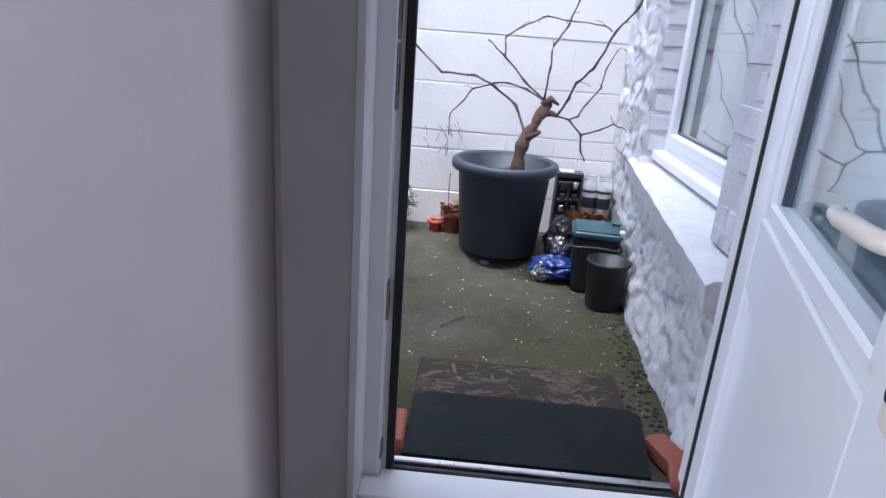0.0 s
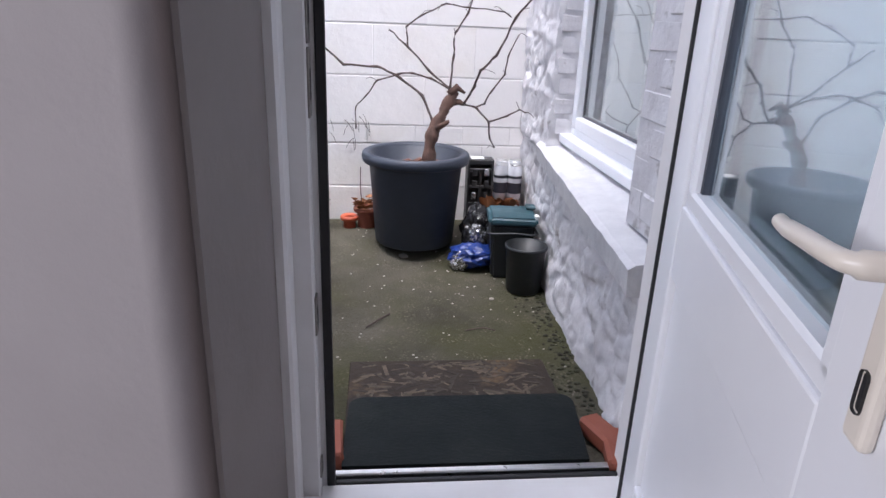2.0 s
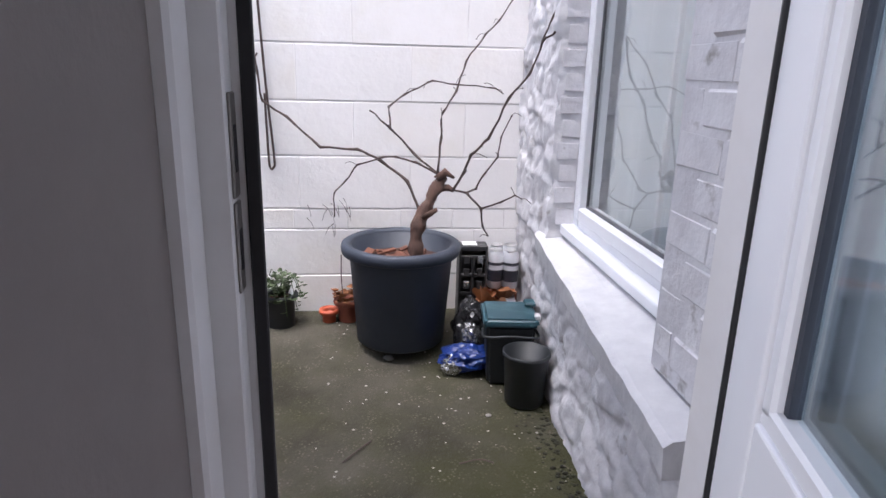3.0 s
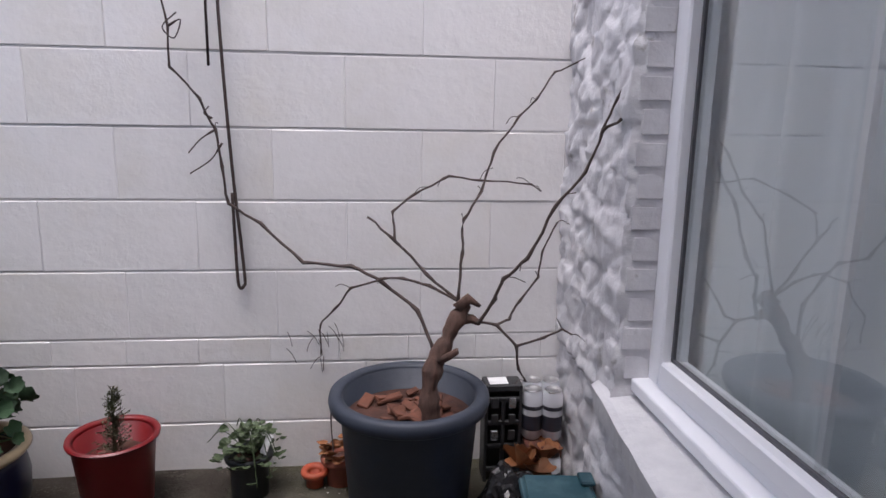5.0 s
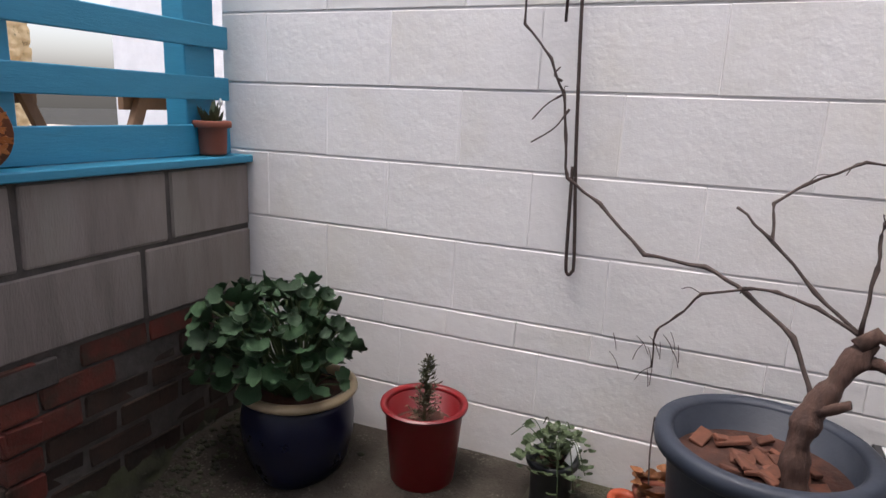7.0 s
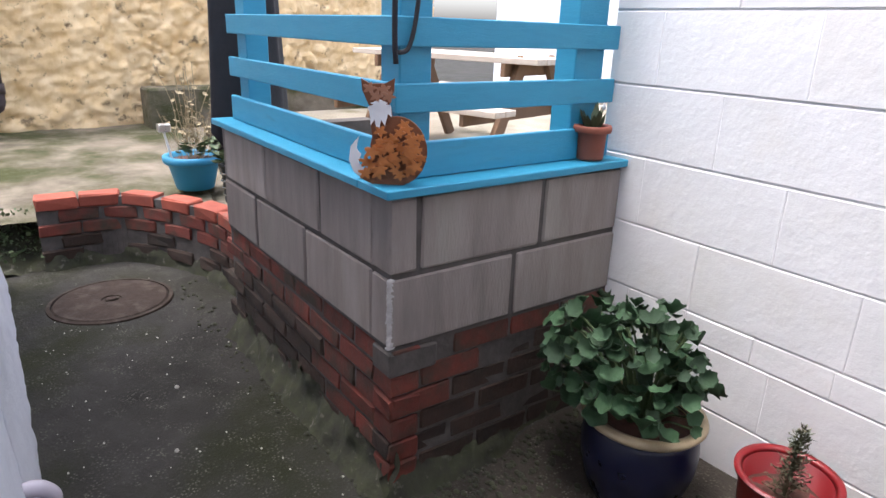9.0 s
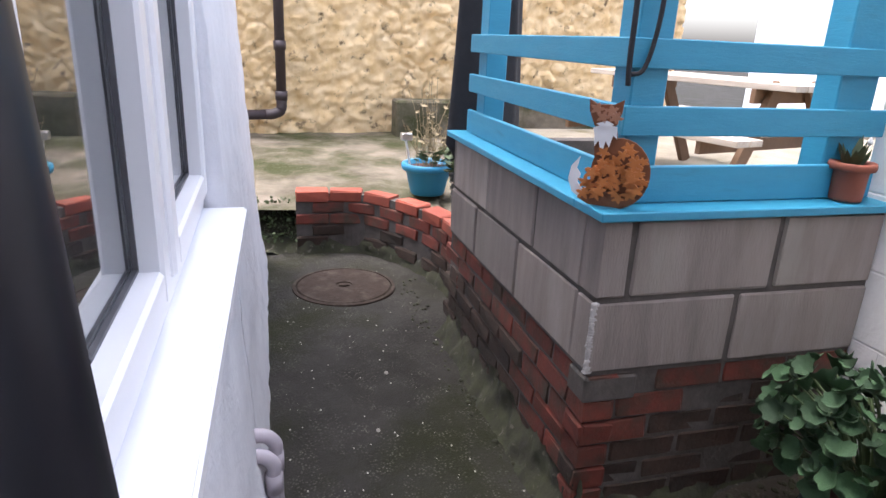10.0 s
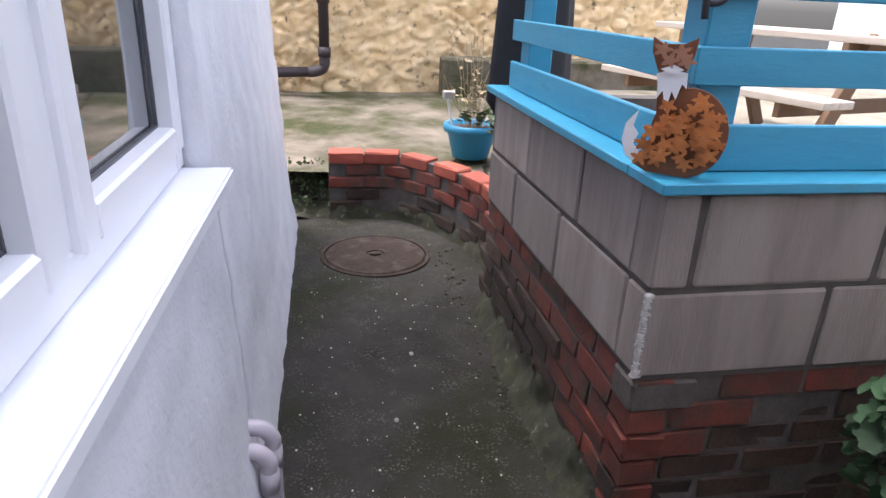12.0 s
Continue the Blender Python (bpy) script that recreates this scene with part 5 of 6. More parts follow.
for x, y, rz, nm in ((0.735, 1.40, 20, "broken_tile"), (0.745, 1.345, -10, "broken_tile"), (0.07, 1.40, 5, "broken_tile")):
    bm = box(-0.03, 0.03, -0.07, 0.07, 0, 0.05, 0.006)
    for v in bm.verts:
        v.co += Vector((rough(v.co, 0.012, 30, x), rough(v.co, 0.012, 30, y), rough(v.co, 0.008, 30, 3)))
    ob = tagged(part(nm, bm, M_TERRA), label="broken terracotta brick piece beside the mat", category="brick", group="broken bricks")
    ob.matrix_world = pose(x, y, 0.004, 0, 0, rz)

# manhole cover
mh = empty("manhole_cover", Matrix.Translation((-3.305, 1.79, floor_z(-3.3, 1.79) + 0.004)), label="round rusty iron manhole cover set in the concrete", category="manhole cover")
part("plate", lathe([(0, 0.012), (0.02, 0.012), (0.022, 0.006), (0.045, 0.006), (0.047, 0.012), (0.255, 0.012), (0.262, 0.004), (0.262, -0.02)], 64), M_IRON, mh, smooth=False)
part("ring", lathe([(0.268, -0.02), (0.268, 0.010), (0.285, 0.008), (0.29, -0.02)], 64), M_IRON, mh)
part("key_slot", box(-0.018, 0.018, -0.03, 0.03, 0.008, 0.016, 0.004), M_IRON, mh, "raised lifting slot")
# far waste pipe on the rubble wall
fpipe = empty("far_downpipe", label="brown-black cast iron downpipe with elbow on the rubble wall", category="downpipe")
FXP = -6.78
part("pipe", tube([(FXP, 1.56, 0.62), (FXP, 1.56, 4.2)], 0.05, 16), M_FARPIPE, fpipe, smooth=True)
part("elbow", tube(curve_points([(FXP, 1.56, 0.66), (FXP, 1.55, 0.56), (FXP, 1.47, 0.52), (FXP, 1.40, 0.515)], 6), 0.053, 16), M_FARPIPE, fpipe, smooth=True)
part("pipe", tube([(FXP, 1.42, 0.515), (FXP, -0.6, 0.44)], 0.05, 16), M_FARPIPE, fpipe, smooth=True)
for z in (0.66, 1.15):
    part("collar", tube([(FXP, 1.56, z), (FXP, 1.56, z + 0.09)], 0.062, 16), M_FARPIPE, fpipe, smooth=True)

# low rendered plinth at the foot of the rubble wall
tagged(part("stone_trough", box(-7.05, -6.72, 2.75, 5.2, 0.15, 0.68, 0.02), M_YARD), label="low mossy stone plinth against the rubble wall", category="plinth")

# blue plastic pot with dry stalks beyond the brick edging, and a dark striped pot
bp = pot("blue_pot", -4.25, 2.49, 0.168, 0.12, 0.225, z=0.27, lip=0.02, liph=0.05, material=mat("blue_plastic", (0.02, 0.19, 0.33), (0.025, 0.22, 0.37), 5, 0.45), soil_z=0.85, label="blue plastic garden pot with dry stalks behind the brick edging")
rnd = random.Random(41)
bm = bmesh.new()
gl = bmesh.new()
for k in range(34):
    a = rnd.uniform(0, 6.28)
    r = rnd.uniform(0.03, 0.24)
    h = rnd.uniform(0.18, 0.62)
    b0 = Vector((0.1 * math.cos(a) * rnd.random(), 0.1 * math.sin(a) * rnd.random(), 0.18))
    t = Vector((r * math.cos(a), r * math.sin(a), 0.22 + h))
    mid = b0.lerp(t, 0.5) + Vector((rnd.uniform(-0.04, 0.04), rnd.uniform(-0.04, 0.04), 0.03))
    q = curve_points([b0, mid, t], 5)
    tube(q, 0.002, 4, bm)
    for p in q[3:]:
        if rnd.random() < 0.55:
            leaf_blob(bm, p, Vector((rnd.uniform(-1, 1), rnd.uniform(-1, 1), rnd.uniform(-0.5, 0.8))), Vector((0.1, 0.2, 1)), rnd.uniform(0.012, 0.034), 3, 0.4, rnd)
for k in range(40):
    a = rnd.uniform(-0.9, 2.2)
    p = Vector((rnd.uniform(0, 0.16) * math.cos(a), rnd.uniform(0.02, 0.2) * math.sin(a), 0.24 + rnd.uniform(0, 0.07)))
    leaf_blob(gl, p, Vector((math.cos(a), math.sin(a), rnd.uniform(0, 0.7))), Vector((0.1, 0, 1)), rnd.uniform(0.03, 0.07), 3, 0.4, rnd)
part("dry_stalk", bm, M_DRY, bp, "straw-coloured dry stalks")["kind"] = "stuff"
part("green_leaves", gl, M_LEAF2, bp, "low green leaves")
lamp = empty("solar_light", Matrix.Translation((-4.22, 2.34, 0.44)), label="small silver solar stake light in the blue pot", category="garden light")
part("stake", tube([(0.0, 0.02, 0.0), (0, -0.02, 0.22)], 0.007, 8), M_WHITE, lamp)
part("head", box(-0.03, 0.03, -0.055, 0.02, 0.215, 0.265, 0.006), M_ALU, lamp, "silver lamp head")
dp = pot("striped_pot", -3.80, 2.62, 0.095, 0.075, 0.25, z=0.262, lip=0.008, liph=0.02, material=M_BIN, soil_z=0.85, label="black ribbed pot with a green plant beside the planter")
bm = bmesh.new()
for k in range(40):
    a = rnd.uniform(0, 6.28)
    p = Vector((rnd.uniform(0, 0.10) * math.cos(a), rnd.uniform(0, 0.10) * math.sin(a), 0.25 + rnd.uniform(0, 0.08)))
    leaf_blob(bm, p, Vector((math.cos(a), math.sin(a), rnd.uniform(0, 0.7))), Vector((0.1, 0, 1)), rnd.uniform(0.04, 0.09), 3, 0.4, rnd)
part("foliage", bm, M_LEAF2, dp)
for k in range(4):
    part("rib", lathe([(0.079 + 0.004 * k + 0.002, 0.05 + 0.045 * k), (0.083 + 0.004 * k, 0.055 + 0.045 * k), (0.081 + 0.004 * k, 0.062 + 0.045 * k)], 32), M_FOIL, dp, "pale rib", smooth=True)

# ---------------------------------------------------------------- metal fox ornament on the corner: one plain mesh
def fox_mesh():
    bm = bmesh.new()

    def plate(outline, y0, y1, mi):
        n = len(bm.faces)
        prism(outline, y0, y1, bm)
        bm.faces.ensure_lookup_table()
        for f in bm.faces[n:]:
            f.material_index = mi

    body = [(0.06 * math.cos(a) * (1.1 if math.cos(a) > 0 else 0.95) + 0.004, 0.085 + 0.088 * math.sin(a)) for a in [2 * math.pi * k / 28 for k in range(28)]]
    plate(body, 0.0, 0.010, 0)
    plate([(-0.055, 0.19), (-0.008, 0.19), (0.004, 0.12), (-0.005, 0.06), (-0.035, 0.07), (-0.048, 0.12)], 0.002, 0.011, 0)
    plate([(-0.068, 0.235), (-0.070, 0.262), (-0.052, 0.250), (-0.020, 0.252), (0.0, 0.265), (-0.002, 0.235), (-0.012, 0.20), (-0.032, 0.18), (-0.055, 0.20)], -0.004, 0.006, 0)
    plate([(-0.056, 0.195), (-0.034, 0.205), (-0.008, 0.200), (-0.006, 0.172), (-0.014, 0.180), (-0.020, 0.150), (-0.028, 0.165), (-0.034, 0.128), (-0.042, 0.165), (-0.050, 0.150), (-0.052, 0.178)], -0.010, -0.005, 3)
    plate([(-0.050, 0.205), (-0.030, 0.214), (-0.014, 0.206), (-0.030, 0.196)], -0.016, -0.010, 3)
    plate([(-0.088, 0.030), (-0.098, 0.060), (-0.094, 0.095), (-0.076, 0.122), (-0.082, 0.090), (-0.072, 0.075), (-0.078, 0.055), (-0.064, 0.035), (-0.074, 0.018)], -0.002, 0.004, 3)
    plate([(-0.074, 0.016), (-0.060, 0.040), (-0.020, 0.045), (0.03, 0.02), (0.02, 0.0), (-0.05, 0.002)], -0.006, 0.0, 0)
    rnd = random.Random(2)

    def metal_leaf(cx, cz, r, y, mi):
        a0 = rnd.uniform(0, 6.28)
        o = []
        for k in range(20):
            a = a0 + 2 * math.pi * k / 20
            rr = r * (0.72 + 0.30 * math.cos(5 * (a - a0)))
            o.append((cx + rr * math.cos(a), cz + rr * math.sin(a)))
        plate(o, y - 0.004, y, mi)
    k = 0
    for q in range(60):
        a, r = rnd.uniform(0, 6.28), math.sqrt(rnd.random())
        x, z = 0.008 + 0.055 * r * math.cos(a), 0.09 + 0.072 * r * math.sin(a)
        if k < 44:
            metal_leaf(x, z, rnd.uniform(0.012, 0.019), -0.003 - 0.0007 * k, 1)
            k += 1
    for x, z in ((-0.062, 0.03), (-0.05, 0.05), (-0.035, 0.03), (-0.06, 0.06)):
        metal_leaf(x, z, 0.017, -0.010, 1)
    for i, (x, z) in enumerate(((-0.052, 0.240), (-0.022, 0.238), (-0.038, 0.222), (-0.012, 0.222))):
        metal_leaf(x, z, 0.016, -0.008 - 0.002 * i, 2)
    return bm


fox = part("fox_ornament", fox_mesh(), [M_RUST, M_RUSTLEAF, M_COPPER, M_FOXWHITE])
fox.matrix_world = Matrix.Translation((-1.338, 2.240, BT + 0.0245)) @ Matrix.Rotation(radians(54), 4, "Z") @ Matrix.Diagonal((1.18, 1, 1, 1))
tagged(fox, label="rusty metal leaf-covered animal ornament on the blue board", category="ornament")

# ---------------------------------------------------------------- picnic table on the terrace
def picnic_table(m):
    t = empty("picnic_table", m, label="weathered timber picnic table with attached benches on the terrace", category="picnic table")
    for k in range(6):
        y = -0.35 + 0.118 * k
        part("top_board", box(-0.9, 0.9, y, y + 0.11, 0.71, 0.75, 0.004), M_WOOD, t)
    for s in (-1, 1):
        for k in range(2):
            y = s * 0.68 + (k - 1) * 0.12 + 0.005
            part("bench_board", box(-0.9, 0.9, y, y + 0.11, 0.40, 0.44, 0.004), M_WOOD, t)
    for x in (-0.62, 0.62):
        part("cross_beam", box(x - 0.02, x + 0.02, -0.78, 0.78, 0.32, 0.40, 0.004), M_WOODBROWN, t)
        part("top_beam", box(x - 0.02, x + 0.02, -0.35, 0.35, 0.62, 0.71, 0.004), M_WOODBROWN, t)
        for s in (-1, 1):
            bm = box(-0.022, 0.022, -0.05, 0.05, 0, 0.84, 0.004)
            o = part("leg", bm, M_WOODBROWN, t)
            o.matrix_basis = pose(x + 0.044, s * 0.56, 0.0, s * 28, 0, 0)
    return t


picnic_table(Matrix.Translation((-4.08, 4.55, 0.40)) @ Matrix.Rotation(radians(14), 4, "Z"))

# ---------------------------------------------------------------- pieces of walls, last
# blocks of the white wall
rows = [(-0.02, 0.222, -0.10, 0.457), (0.222, 0.425, -0.25, 0.457), (0.425, 0.512, -0.10, 0.223)]
z = 0.512
k = 0
while z < 1.9:
    rows.append((z, z + 0.2205, -0.072 if k % 2 == 0 else -0.306, 0.457))
    z += 0.2205
    k += 1
cache = {}
rnd = random.Random(3)
for z0, z1, x0, pitch in rows:
    n0 = math.floor((-1.40 - x0) / pitch)
    x = x0 + n0 * pitch
    while x < 0.93:
        a, b = max(x, -1.40), min(x + pitch, 1.0)
        if b - a > 0.03:
            key = (round(b - a, 3), round(z1 - z0, 3), rnd.randint(0, 2))
            if key not in cache:
                cache[key] = piece_mesh("block", key[0] - 0.0006, 0.05, key[1] - 0.0055, M_BLOCK_WHITE, 0.0025, 0.0009, key[2])
            piece("block", cache[key], wall_n, pose((a + b) / 2, YW + 0.025 + rnd.uniform(-0.0008, 0.0008), (z0 + z1) / 2, 0, 0, 0))
        x += pitch

# painted bricks of the annex window reveals
for yy, s in ((RY1, 1), (RY0, -1)):
    wname = "wall_annex_9" if s > 0 else "wall_annex_10"
    core = structure(part(wname, box(0.835, 0.99, min(yy + s * 0.004, yy + s * 0.1), max(yy + s * 0.004, yy + s * 0.1), 0.53, RZ1), M_STONE_WHITE), "whitewashed brick jamb of the annex window", "wall")
    cache = {}
    for i in range(19):
        z = 0.575 + 0.0745 * i
        w = 0.080 if i % 2 else 0.070
        if w not in cache:
            cache[w] = piece_mesh("brick", w, 0.05, 0.064, M_STONE_WHITE, 0.006, 0.003, i)
        piece("brick", cache[w], core, pose(0.918 - w / 2, yy + s * 0.020, z + 0.037, 0, 0, rnd.uniform(-1, 1)))

# painted brick pier between the annex window and the back door
pier = structure(part("wall_annex_pier", box(0.786, 0.93, 1.312, RY0 - 0.012, 0.53, RZ1), M_STONE_WHITE), "whitewashed brick pier beside the annex window", "wall")
cache = {}
for i in range(19):
    z = 0.555 + 0.0745 * i
    cuts = [1.312, 1.418, RY0 - rnd.uniform(0, 0.012)] if i % 2 else [1.312, 1.50, RY0 - rnd.uniform(0.006, 0.02)]
    for a, b in zip(cuts, cuts[1:]):
        key = (round(b - a, 2), i % 3)
        if key not in cache:
            cache[key] = piece_mesh("brick", 0.06, key[0] - 0.006, 0.069, M_STONE_WHITE, 0.006, 0.002, i)
        piece("brick", cache[key], pier, pose(annex_x((a + b) / 2) + 0.0225 + rnd.uniform(-0.0015, 0.0015), (a + b) / 2, z + 0.037, 0, 0, rnd.uniform(-1, 1)))

# grey blocks of the planter
gb = {}


def grey(cx, cy, cz, sx, sy, sz):
    key = (round(sx, 3), round(sy, 3), round(sz, 3))
    if key not in gb:
        gb[key] = piece_mesh("block", sx, sy, sz, M_GREYBLOCK, 0.005, 0.0022, len(gb))
    piece("block", gb[key], planter, pose(cx, cy, cz))


J = 0.017
for z0, z1, lead in ((BM_, BT, 0.10), (BB, BM_, 0.45)):
    h = z1 - z0 - J
    y = YP
    first = True
    while y < YW - 0.01:
        L = lead if first else 0.45
        e = min(y + L, YW)
        grey(XP - 0.05, (y + e - J) / 2 if e < YW else (y + e) / 2, (z0 + z1) / 2, 0.10, e - y - (J if e < YW else 0), h)
        y = e
        first = False
    # the long side: corner block ends alternate
    x = XP - (0.10 + J * 0.5) if lead > 0.2 else XP - 0.10
    first = True
    while x > -2.67:
        L = 0.45 if lead > 0.2 else (0.34 if first else 0.45)
        e = max(x - L, -2.68)
        grey((x + e + J) / 2, YP + 0.05, (z0 + z1) / 2, x - e - J, 0.10, h)
        x = e
        first = False

# bricks under the blocks
bk = {}


def brick(parent, cx, cy, cz, sx, rot, material, sy=0.10, sz=0.068):
    key = (round(sx, 2), material.name, rnd.randint(0, 2), sz)
    if key not in bk:
        bk[key] = piece_mesh("brick", sx, sy, sz, material, 0.007, 0.0048, len(bk))
    piece("brick", bk[key], parent, pose(cx, cy, cz, 0, 0, rot))


for c in range(6):
    z = BB - 0.075 * (c + 1) + 0.0375
    if z < 0.02:
        continue
    s = 0.11 * (c % 2)
    y = YP + s
    if s:
        brick(planter, XP - 0.05, YP + 0.05, z, 0.10, 90, M_BRICK)
    while y < YW - 0.05:
        L = min(0.213, YW - y)
        mt = M_BRICK if (c == 0 or (y < YP + 0.2 and c < 3)) else M_BRICK_OLD
        if not (c == 0 and y < YP + 0.1):
            brick(planter, XP - 0.05 - rnd.uniform(0, 0.006) - (0.006 if mt is M_BRICK_OLD else 0), y + L / 2, z, L, 90, mt)
        y += 0.225
    x = XP - (0.103 if s else 0.0)
    while x > -2.62:
        mt = M_BRICK if (c < 2 or (x > -1.7 and c < 5)) else M_BRICK_OLD
        brick(planter, x - 0.107, YP + 0.052 + rnd.uniform(0, 0.006), z, 0.217, 0, mt)
        x -= 0.225
# pale broken arris of the lower corner block
bm = bmesh.new()
for k in range(26):
    z = BB + 0.012 + 0.195 * k / 25
    w = 0.012 + 0.012 * abs(noise.noise(Vector((2, 5, z * 40))))
    g = bmesh.ops.create_icosphere(bm, subdivisions=1, radius=0.011)["verts"]
    for v in g:
        v.co = Vector((XP - 0.006 + v.co.x * 0.7, YP + 0.004 + v.co.y * w / 0.011, z + v.co.z * 0.8)) + Vector((rough(v.co, 0.3, 90, k), rough(v.co, 0.3, 90, k + 3), 0)) * 0.01
part("broken_arris", bm, M_PALECHIP, planter, "pale rough broken block edge")
# mortar dab where the corner brick is missing
part("mortar_patch", box(XP - 0.098, XP + 0.002, YP - 0.002, YP + 0.16, BB - 0.085, BB - 0.008, 0.006), M_MORTAR, planter, "smear of grey mortar at the corner")

# rough mossy toe along the planter and its right face
def skirt(line, top, foot, seed):
    bm = bmesh.new()
    rows = []
    for i, p in enumerate(line):
        d = (line[min(i + 1, len(line) - 1)] - line[max(i - 1, 0)]).normalized()
        side = Vector((d.y, -d.x, 0))
        row = []
        for j in range(8):
            t = j / 7
            o = -0.012 + foot * t ** 1.6
            z = top * (1 - t) - 0.04 * t
            q = p + side * o + Vector((0, 0, z))
            q += side * rough(q, 0.028, 11, seed) + side * rough(q, 0.014, 30, seed) + Vector((0, 0, rough(q, 0.035, 8, seed) * (1 - t)))
            row.append(bm.verts.new(q))
        rows.append(row)
    for a, b in zip(rows, rows[1:]):
        for j in range(7):
            bm.faces.new((a[j], b[j], b[j + 1], a[j + 1]))
    return bm


line = [Vector((-2.62 + (XP + 0.03 + 2.62) * k / 90, YP, 0)) for k in range(91)]
part("mortar_toe", skirt(line, 0.13, 0.075, 3), M_EARTH, planter, "dark mossy broken mortar at the foot", smooth=True)
line = [Vector((XP, YP - 0.03 + (YW - YP + 0.03) * k / 50, 0)) for k in range(51)]
part("mortar_toe", skirt(line, 0.07, 0.06, 8), M_EARTH, planter, "dark damp mortar at the foot", smooth=True)

# curved brick edging: coping bricks and two courses on a rough base
edging = empty("brick_edging", label="low curved red brick retaining wall with rough mortar base", category="brick wall")
bm = bmesh.new()
n = 60
for k in range(n):
    pa, pb = arc_pt(k / n), arc_pt((k + 1) / n)
    q = []
    for p, off, zz in ((pa[0], 0.012, -0.06), (pb[0], 0.012, -0.06), (pb[0], 0.012, 0.36), (pa[0], 0.012, 0.36), (pa[0], 0.1, -0.06), (pb[0], 0.1, -0.06), (pb[0], 0.1, 0.36), (pa[0], 0.1, 0.36)):
        d = (pb[0] - pa[0]).normalized()
        q.append(bm.verts.new(p + Vector((-d.y, d.x, 0)) * off + Vector((0, 0, zz))))
    for f in ((0, 1, 2, 3), (5, 4, 7, 6), (3, 2, 6, 7)):
        bm.faces.new([q[i] for i in f])
bmesh.ops.remove_doubles(bm, verts=bm.verts[:], dist=0.0005)
part("mortar_core", bm, M_MORTAR, edging)
L_arc = sum((arc_pt((k + 1) / 80)[0] - arc_pt(k / 80)[0]).length for k in range(80))
for c in range(5):
    z = 0.345 - 0.075 * c
    step = 0.222
    nb = int(L_arc / step)
    for k in range(nb):
        t = (k + (0.5 if c % 2 == 0 else 0.98)) * step / L_arc
        if t > 0.98 or (c > 2 and k < 4 - c + 3 and k % 2):
            continue
        p, a = arc_pt(t, 0)
        d = Vector((math.cos(a), math.sin(a), 0))
        nrm = Vector((d.y, -d.x, 0))
        p = p - nrm * (0.05 if c else 0.052)
        mt = M_BRICK_NEW if c == 0 else (M_BRICK if c < 3 else M_BRICK_OLD)
        brick(edging, p.x, p.y, z, 0.205, math.degrees(a), mt, sy=0.115 if c == 0 else 0.10)
# rough concrete footing below the bricks
bm = bmesh.new()
rr = []
for k in range(61):
    p, a = arc_pt(k / 60)
    nrm = Vector((-math.sin(a) * -1, -math.cos(a), 0))
    row = []
    for j in range(7):
        zz = -0.05 + 0.155 * j / 6
        o = 0.02 - 0.05 * (j / 6) + rough((p.x * 1, p.y, zz), 0.03, 12)
        row.append(bm.verts.new(p + Vector((math.sin(a), -math.cos(a), 0)) * o + Vector((0, 0, zz))))
    rr.append(row)
for a, b in zip(rr, rr[1:]):
    for j in range(6):
        bm.faces.new((a[j], b[j], b[j + 1], a[j + 1]))
part("footing", bm, M_EARTH, edging, "rough dark mortar footing", smooth=True)

# grit, pebbles and twigs on the floor
rnd = random.Random(77)
bm = bmesh.new()
for k in range(330):
    if k < 130:
        x, y = rnd.uniform(0.05, 0.85), rnd.uniform(1.75, 3.05)
    else:
        x, y = rnd.uniform(-3.6, -0.1), rnd.uniform(1.42, 2.15)
    r = rnd.uniform(0.0015, 0.0045)
    g = bmesh.ops.create_icosphere(bm, subdivisions=1, radius=r)["verts"]
    for v in g:
        v.co = Vector((v.co.x * 1.3, v.co.y, v.co.z * 0.6)) + Vector((x, y, floor_z(x, y) + r * 0.3))
tagged(part("grit", bm, M_PEBBLE), label="pale grit and small stones scattered on the concrete", category="grit", kind="stuff")
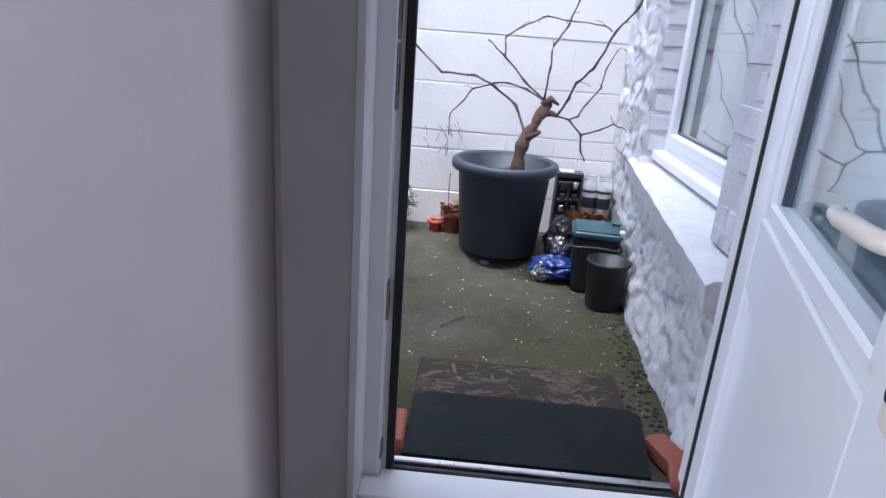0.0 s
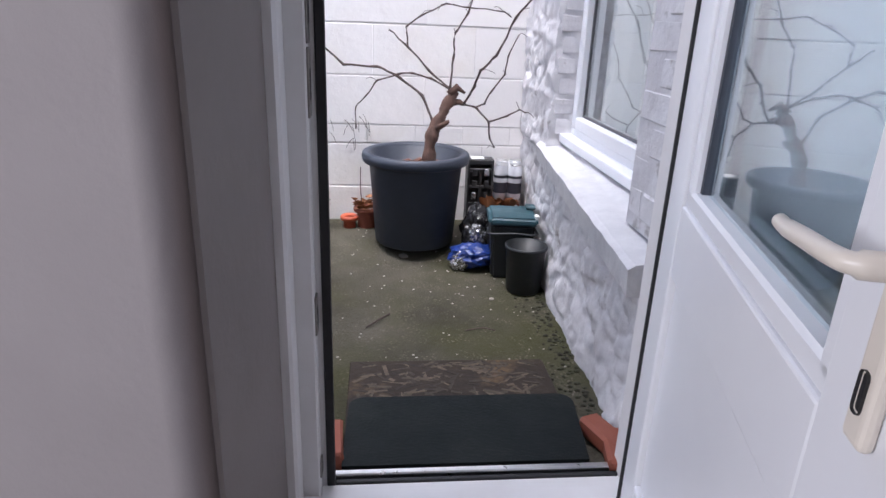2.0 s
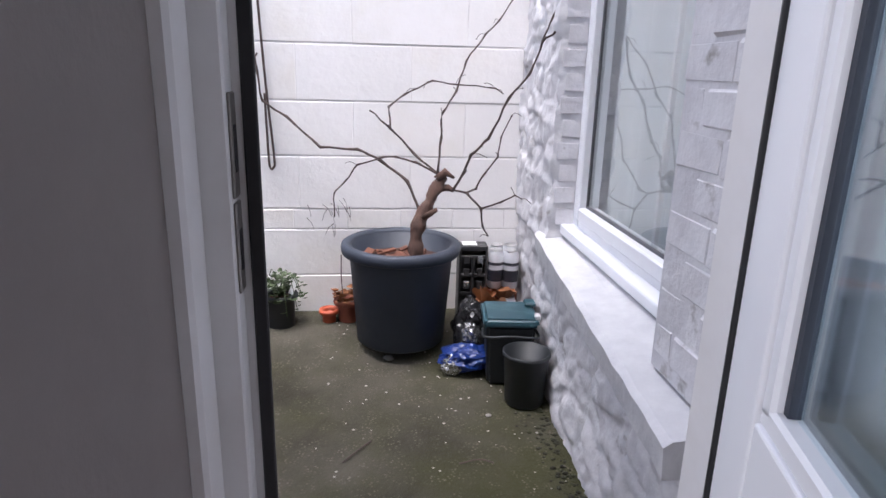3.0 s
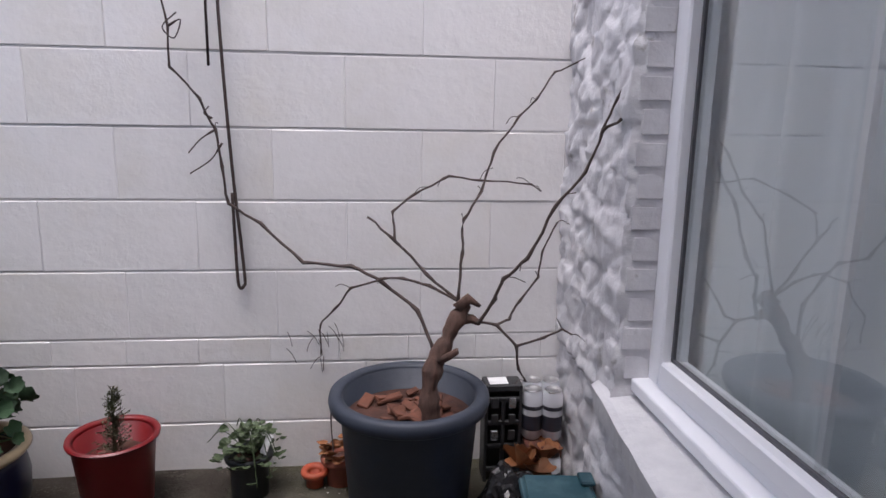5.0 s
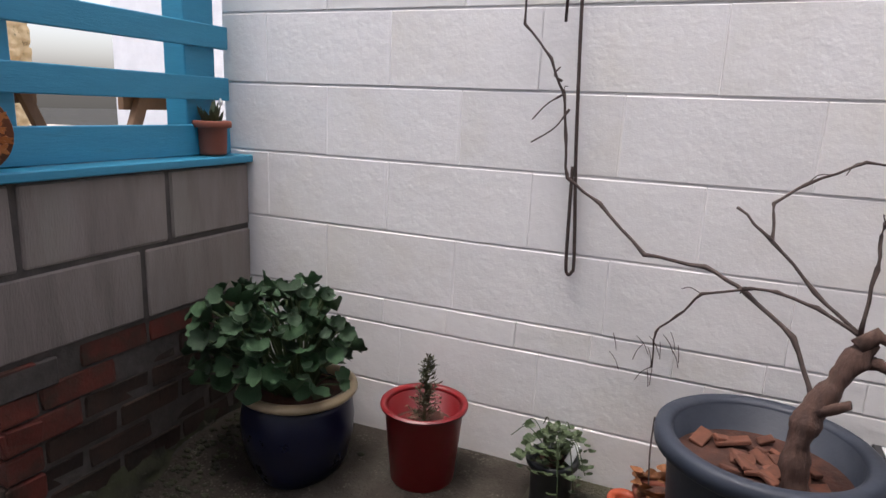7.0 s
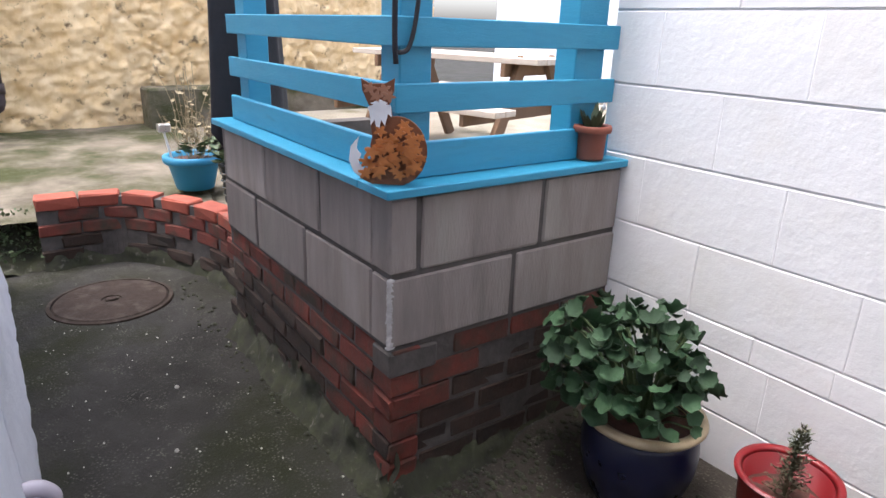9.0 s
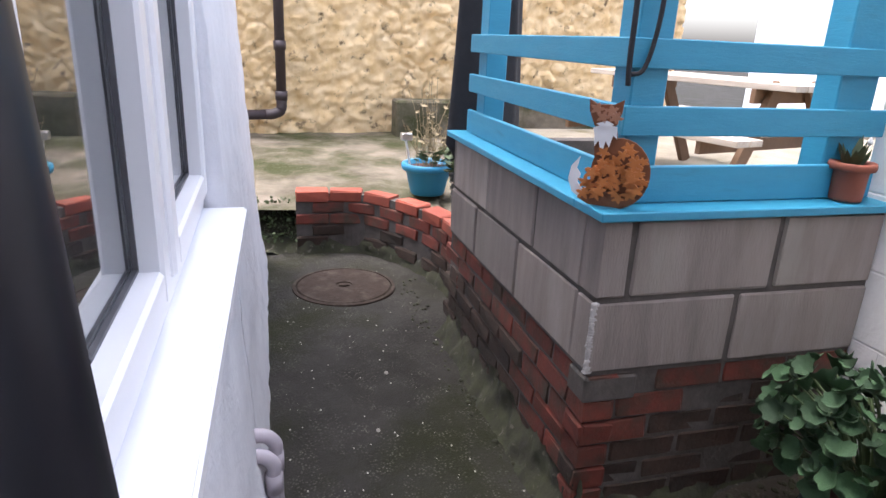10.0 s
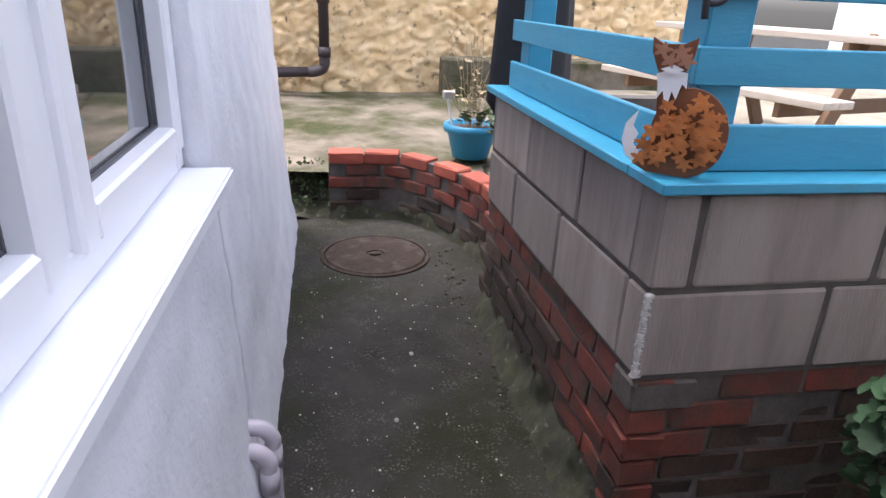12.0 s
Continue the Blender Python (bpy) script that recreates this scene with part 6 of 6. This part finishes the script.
for x, y, r in ((0.285, 2.68, 0.016), (0.6, 2.28, 0.008), (-1.9, 1.75, 0.008), (-2.3, 1.85, 0.009), (-0.95, 2.33, 0.035)):
    bm = bmesh.new()
    bmesh.ops.create_icosphere(bm, subdivisions=2, radius=r)
    for v in bm.verts:
        v.co = Vector((v.co.x * 1.3, v.co.y, v.co.z * 0.6)) * (1 + rough(v.co, 0.4, 60))
    ob = tagged(part("pebble", bm, M_PEBBLE, smooth=True), label="pale pebble lying on the concrete", category="pebble", group="pebbles")
    ob.matrix_world = Matrix.Translation((x, y, floor_z(x, y) + r * 0.4))
for c in ([(0.47, 2.02, 0.006), (0.53, 2.03, 0.01), (0.57, 2.015, 0.007)], [(0.14, 2.05, 0.006), (0.19, 2.11, 0.01), (0.22, 2.15, 0.007)]):
    tagged(part("twig", tube(curve_points(c, 5), 0.0025, 6), M_TWIG), label="thin brown twig on the mossy concrete", category="twig", group="twigs")
# moss and debris along the foot of the annex wall
bm = bmesh.new()
for k in range(300):
    y = rnd.uniform(1.45, 2.9)
    x = annex_x(y) - 0.02 - abs(rnd.gauss(0, 0.045))
    r = rnd.uniform(0.002, 0.008)
    g = bmesh.ops.create_icosphere(bm, subdivisions=1, radius=r)["verts"]
    for v in g:
        v.co = Vector((v.co.x * 1.3, v.co.y, v.co.z * 0.7)) + Vector((x, y, floor_z(x, y) + r * 0.3))
tagged(part("mossy_debris", bm, M_EARTH), label="mossy crumbs and debris along the wall foot", category="debris", kind="stuff")

# crumbs of stone and soil on the floor by the planter
bm = bmesh.new()
for k in range(500):
    y = rnd.uniform(2.05, 3.05)
    x = XP + 0.03 + abs(rnd.gauss(0, 0.16)) if y > 2.25 else rnd.uniform(-3.4, -1.2)
    if y <= 2.25:
        y = 2.14 + rnd.gauss(0, 0.035)
    r = rnd.uniform(0.003, 0.012)
    g = bmesh.ops.create_icosphere(bm, subdivisions=1, radius=r)["verts"]
    for v in g:
        v.co = Vector((v.co.x * 1.3, v.co.y, v.co.z * 0.7)) + Vector((x, y, floor_z(x, y) + r * 0.3))
tagged(part("soil_crumbs", bm, M_EARTH), label="dark soil and mortar crumbs along the planter foot", category="debris", kind="stuff")
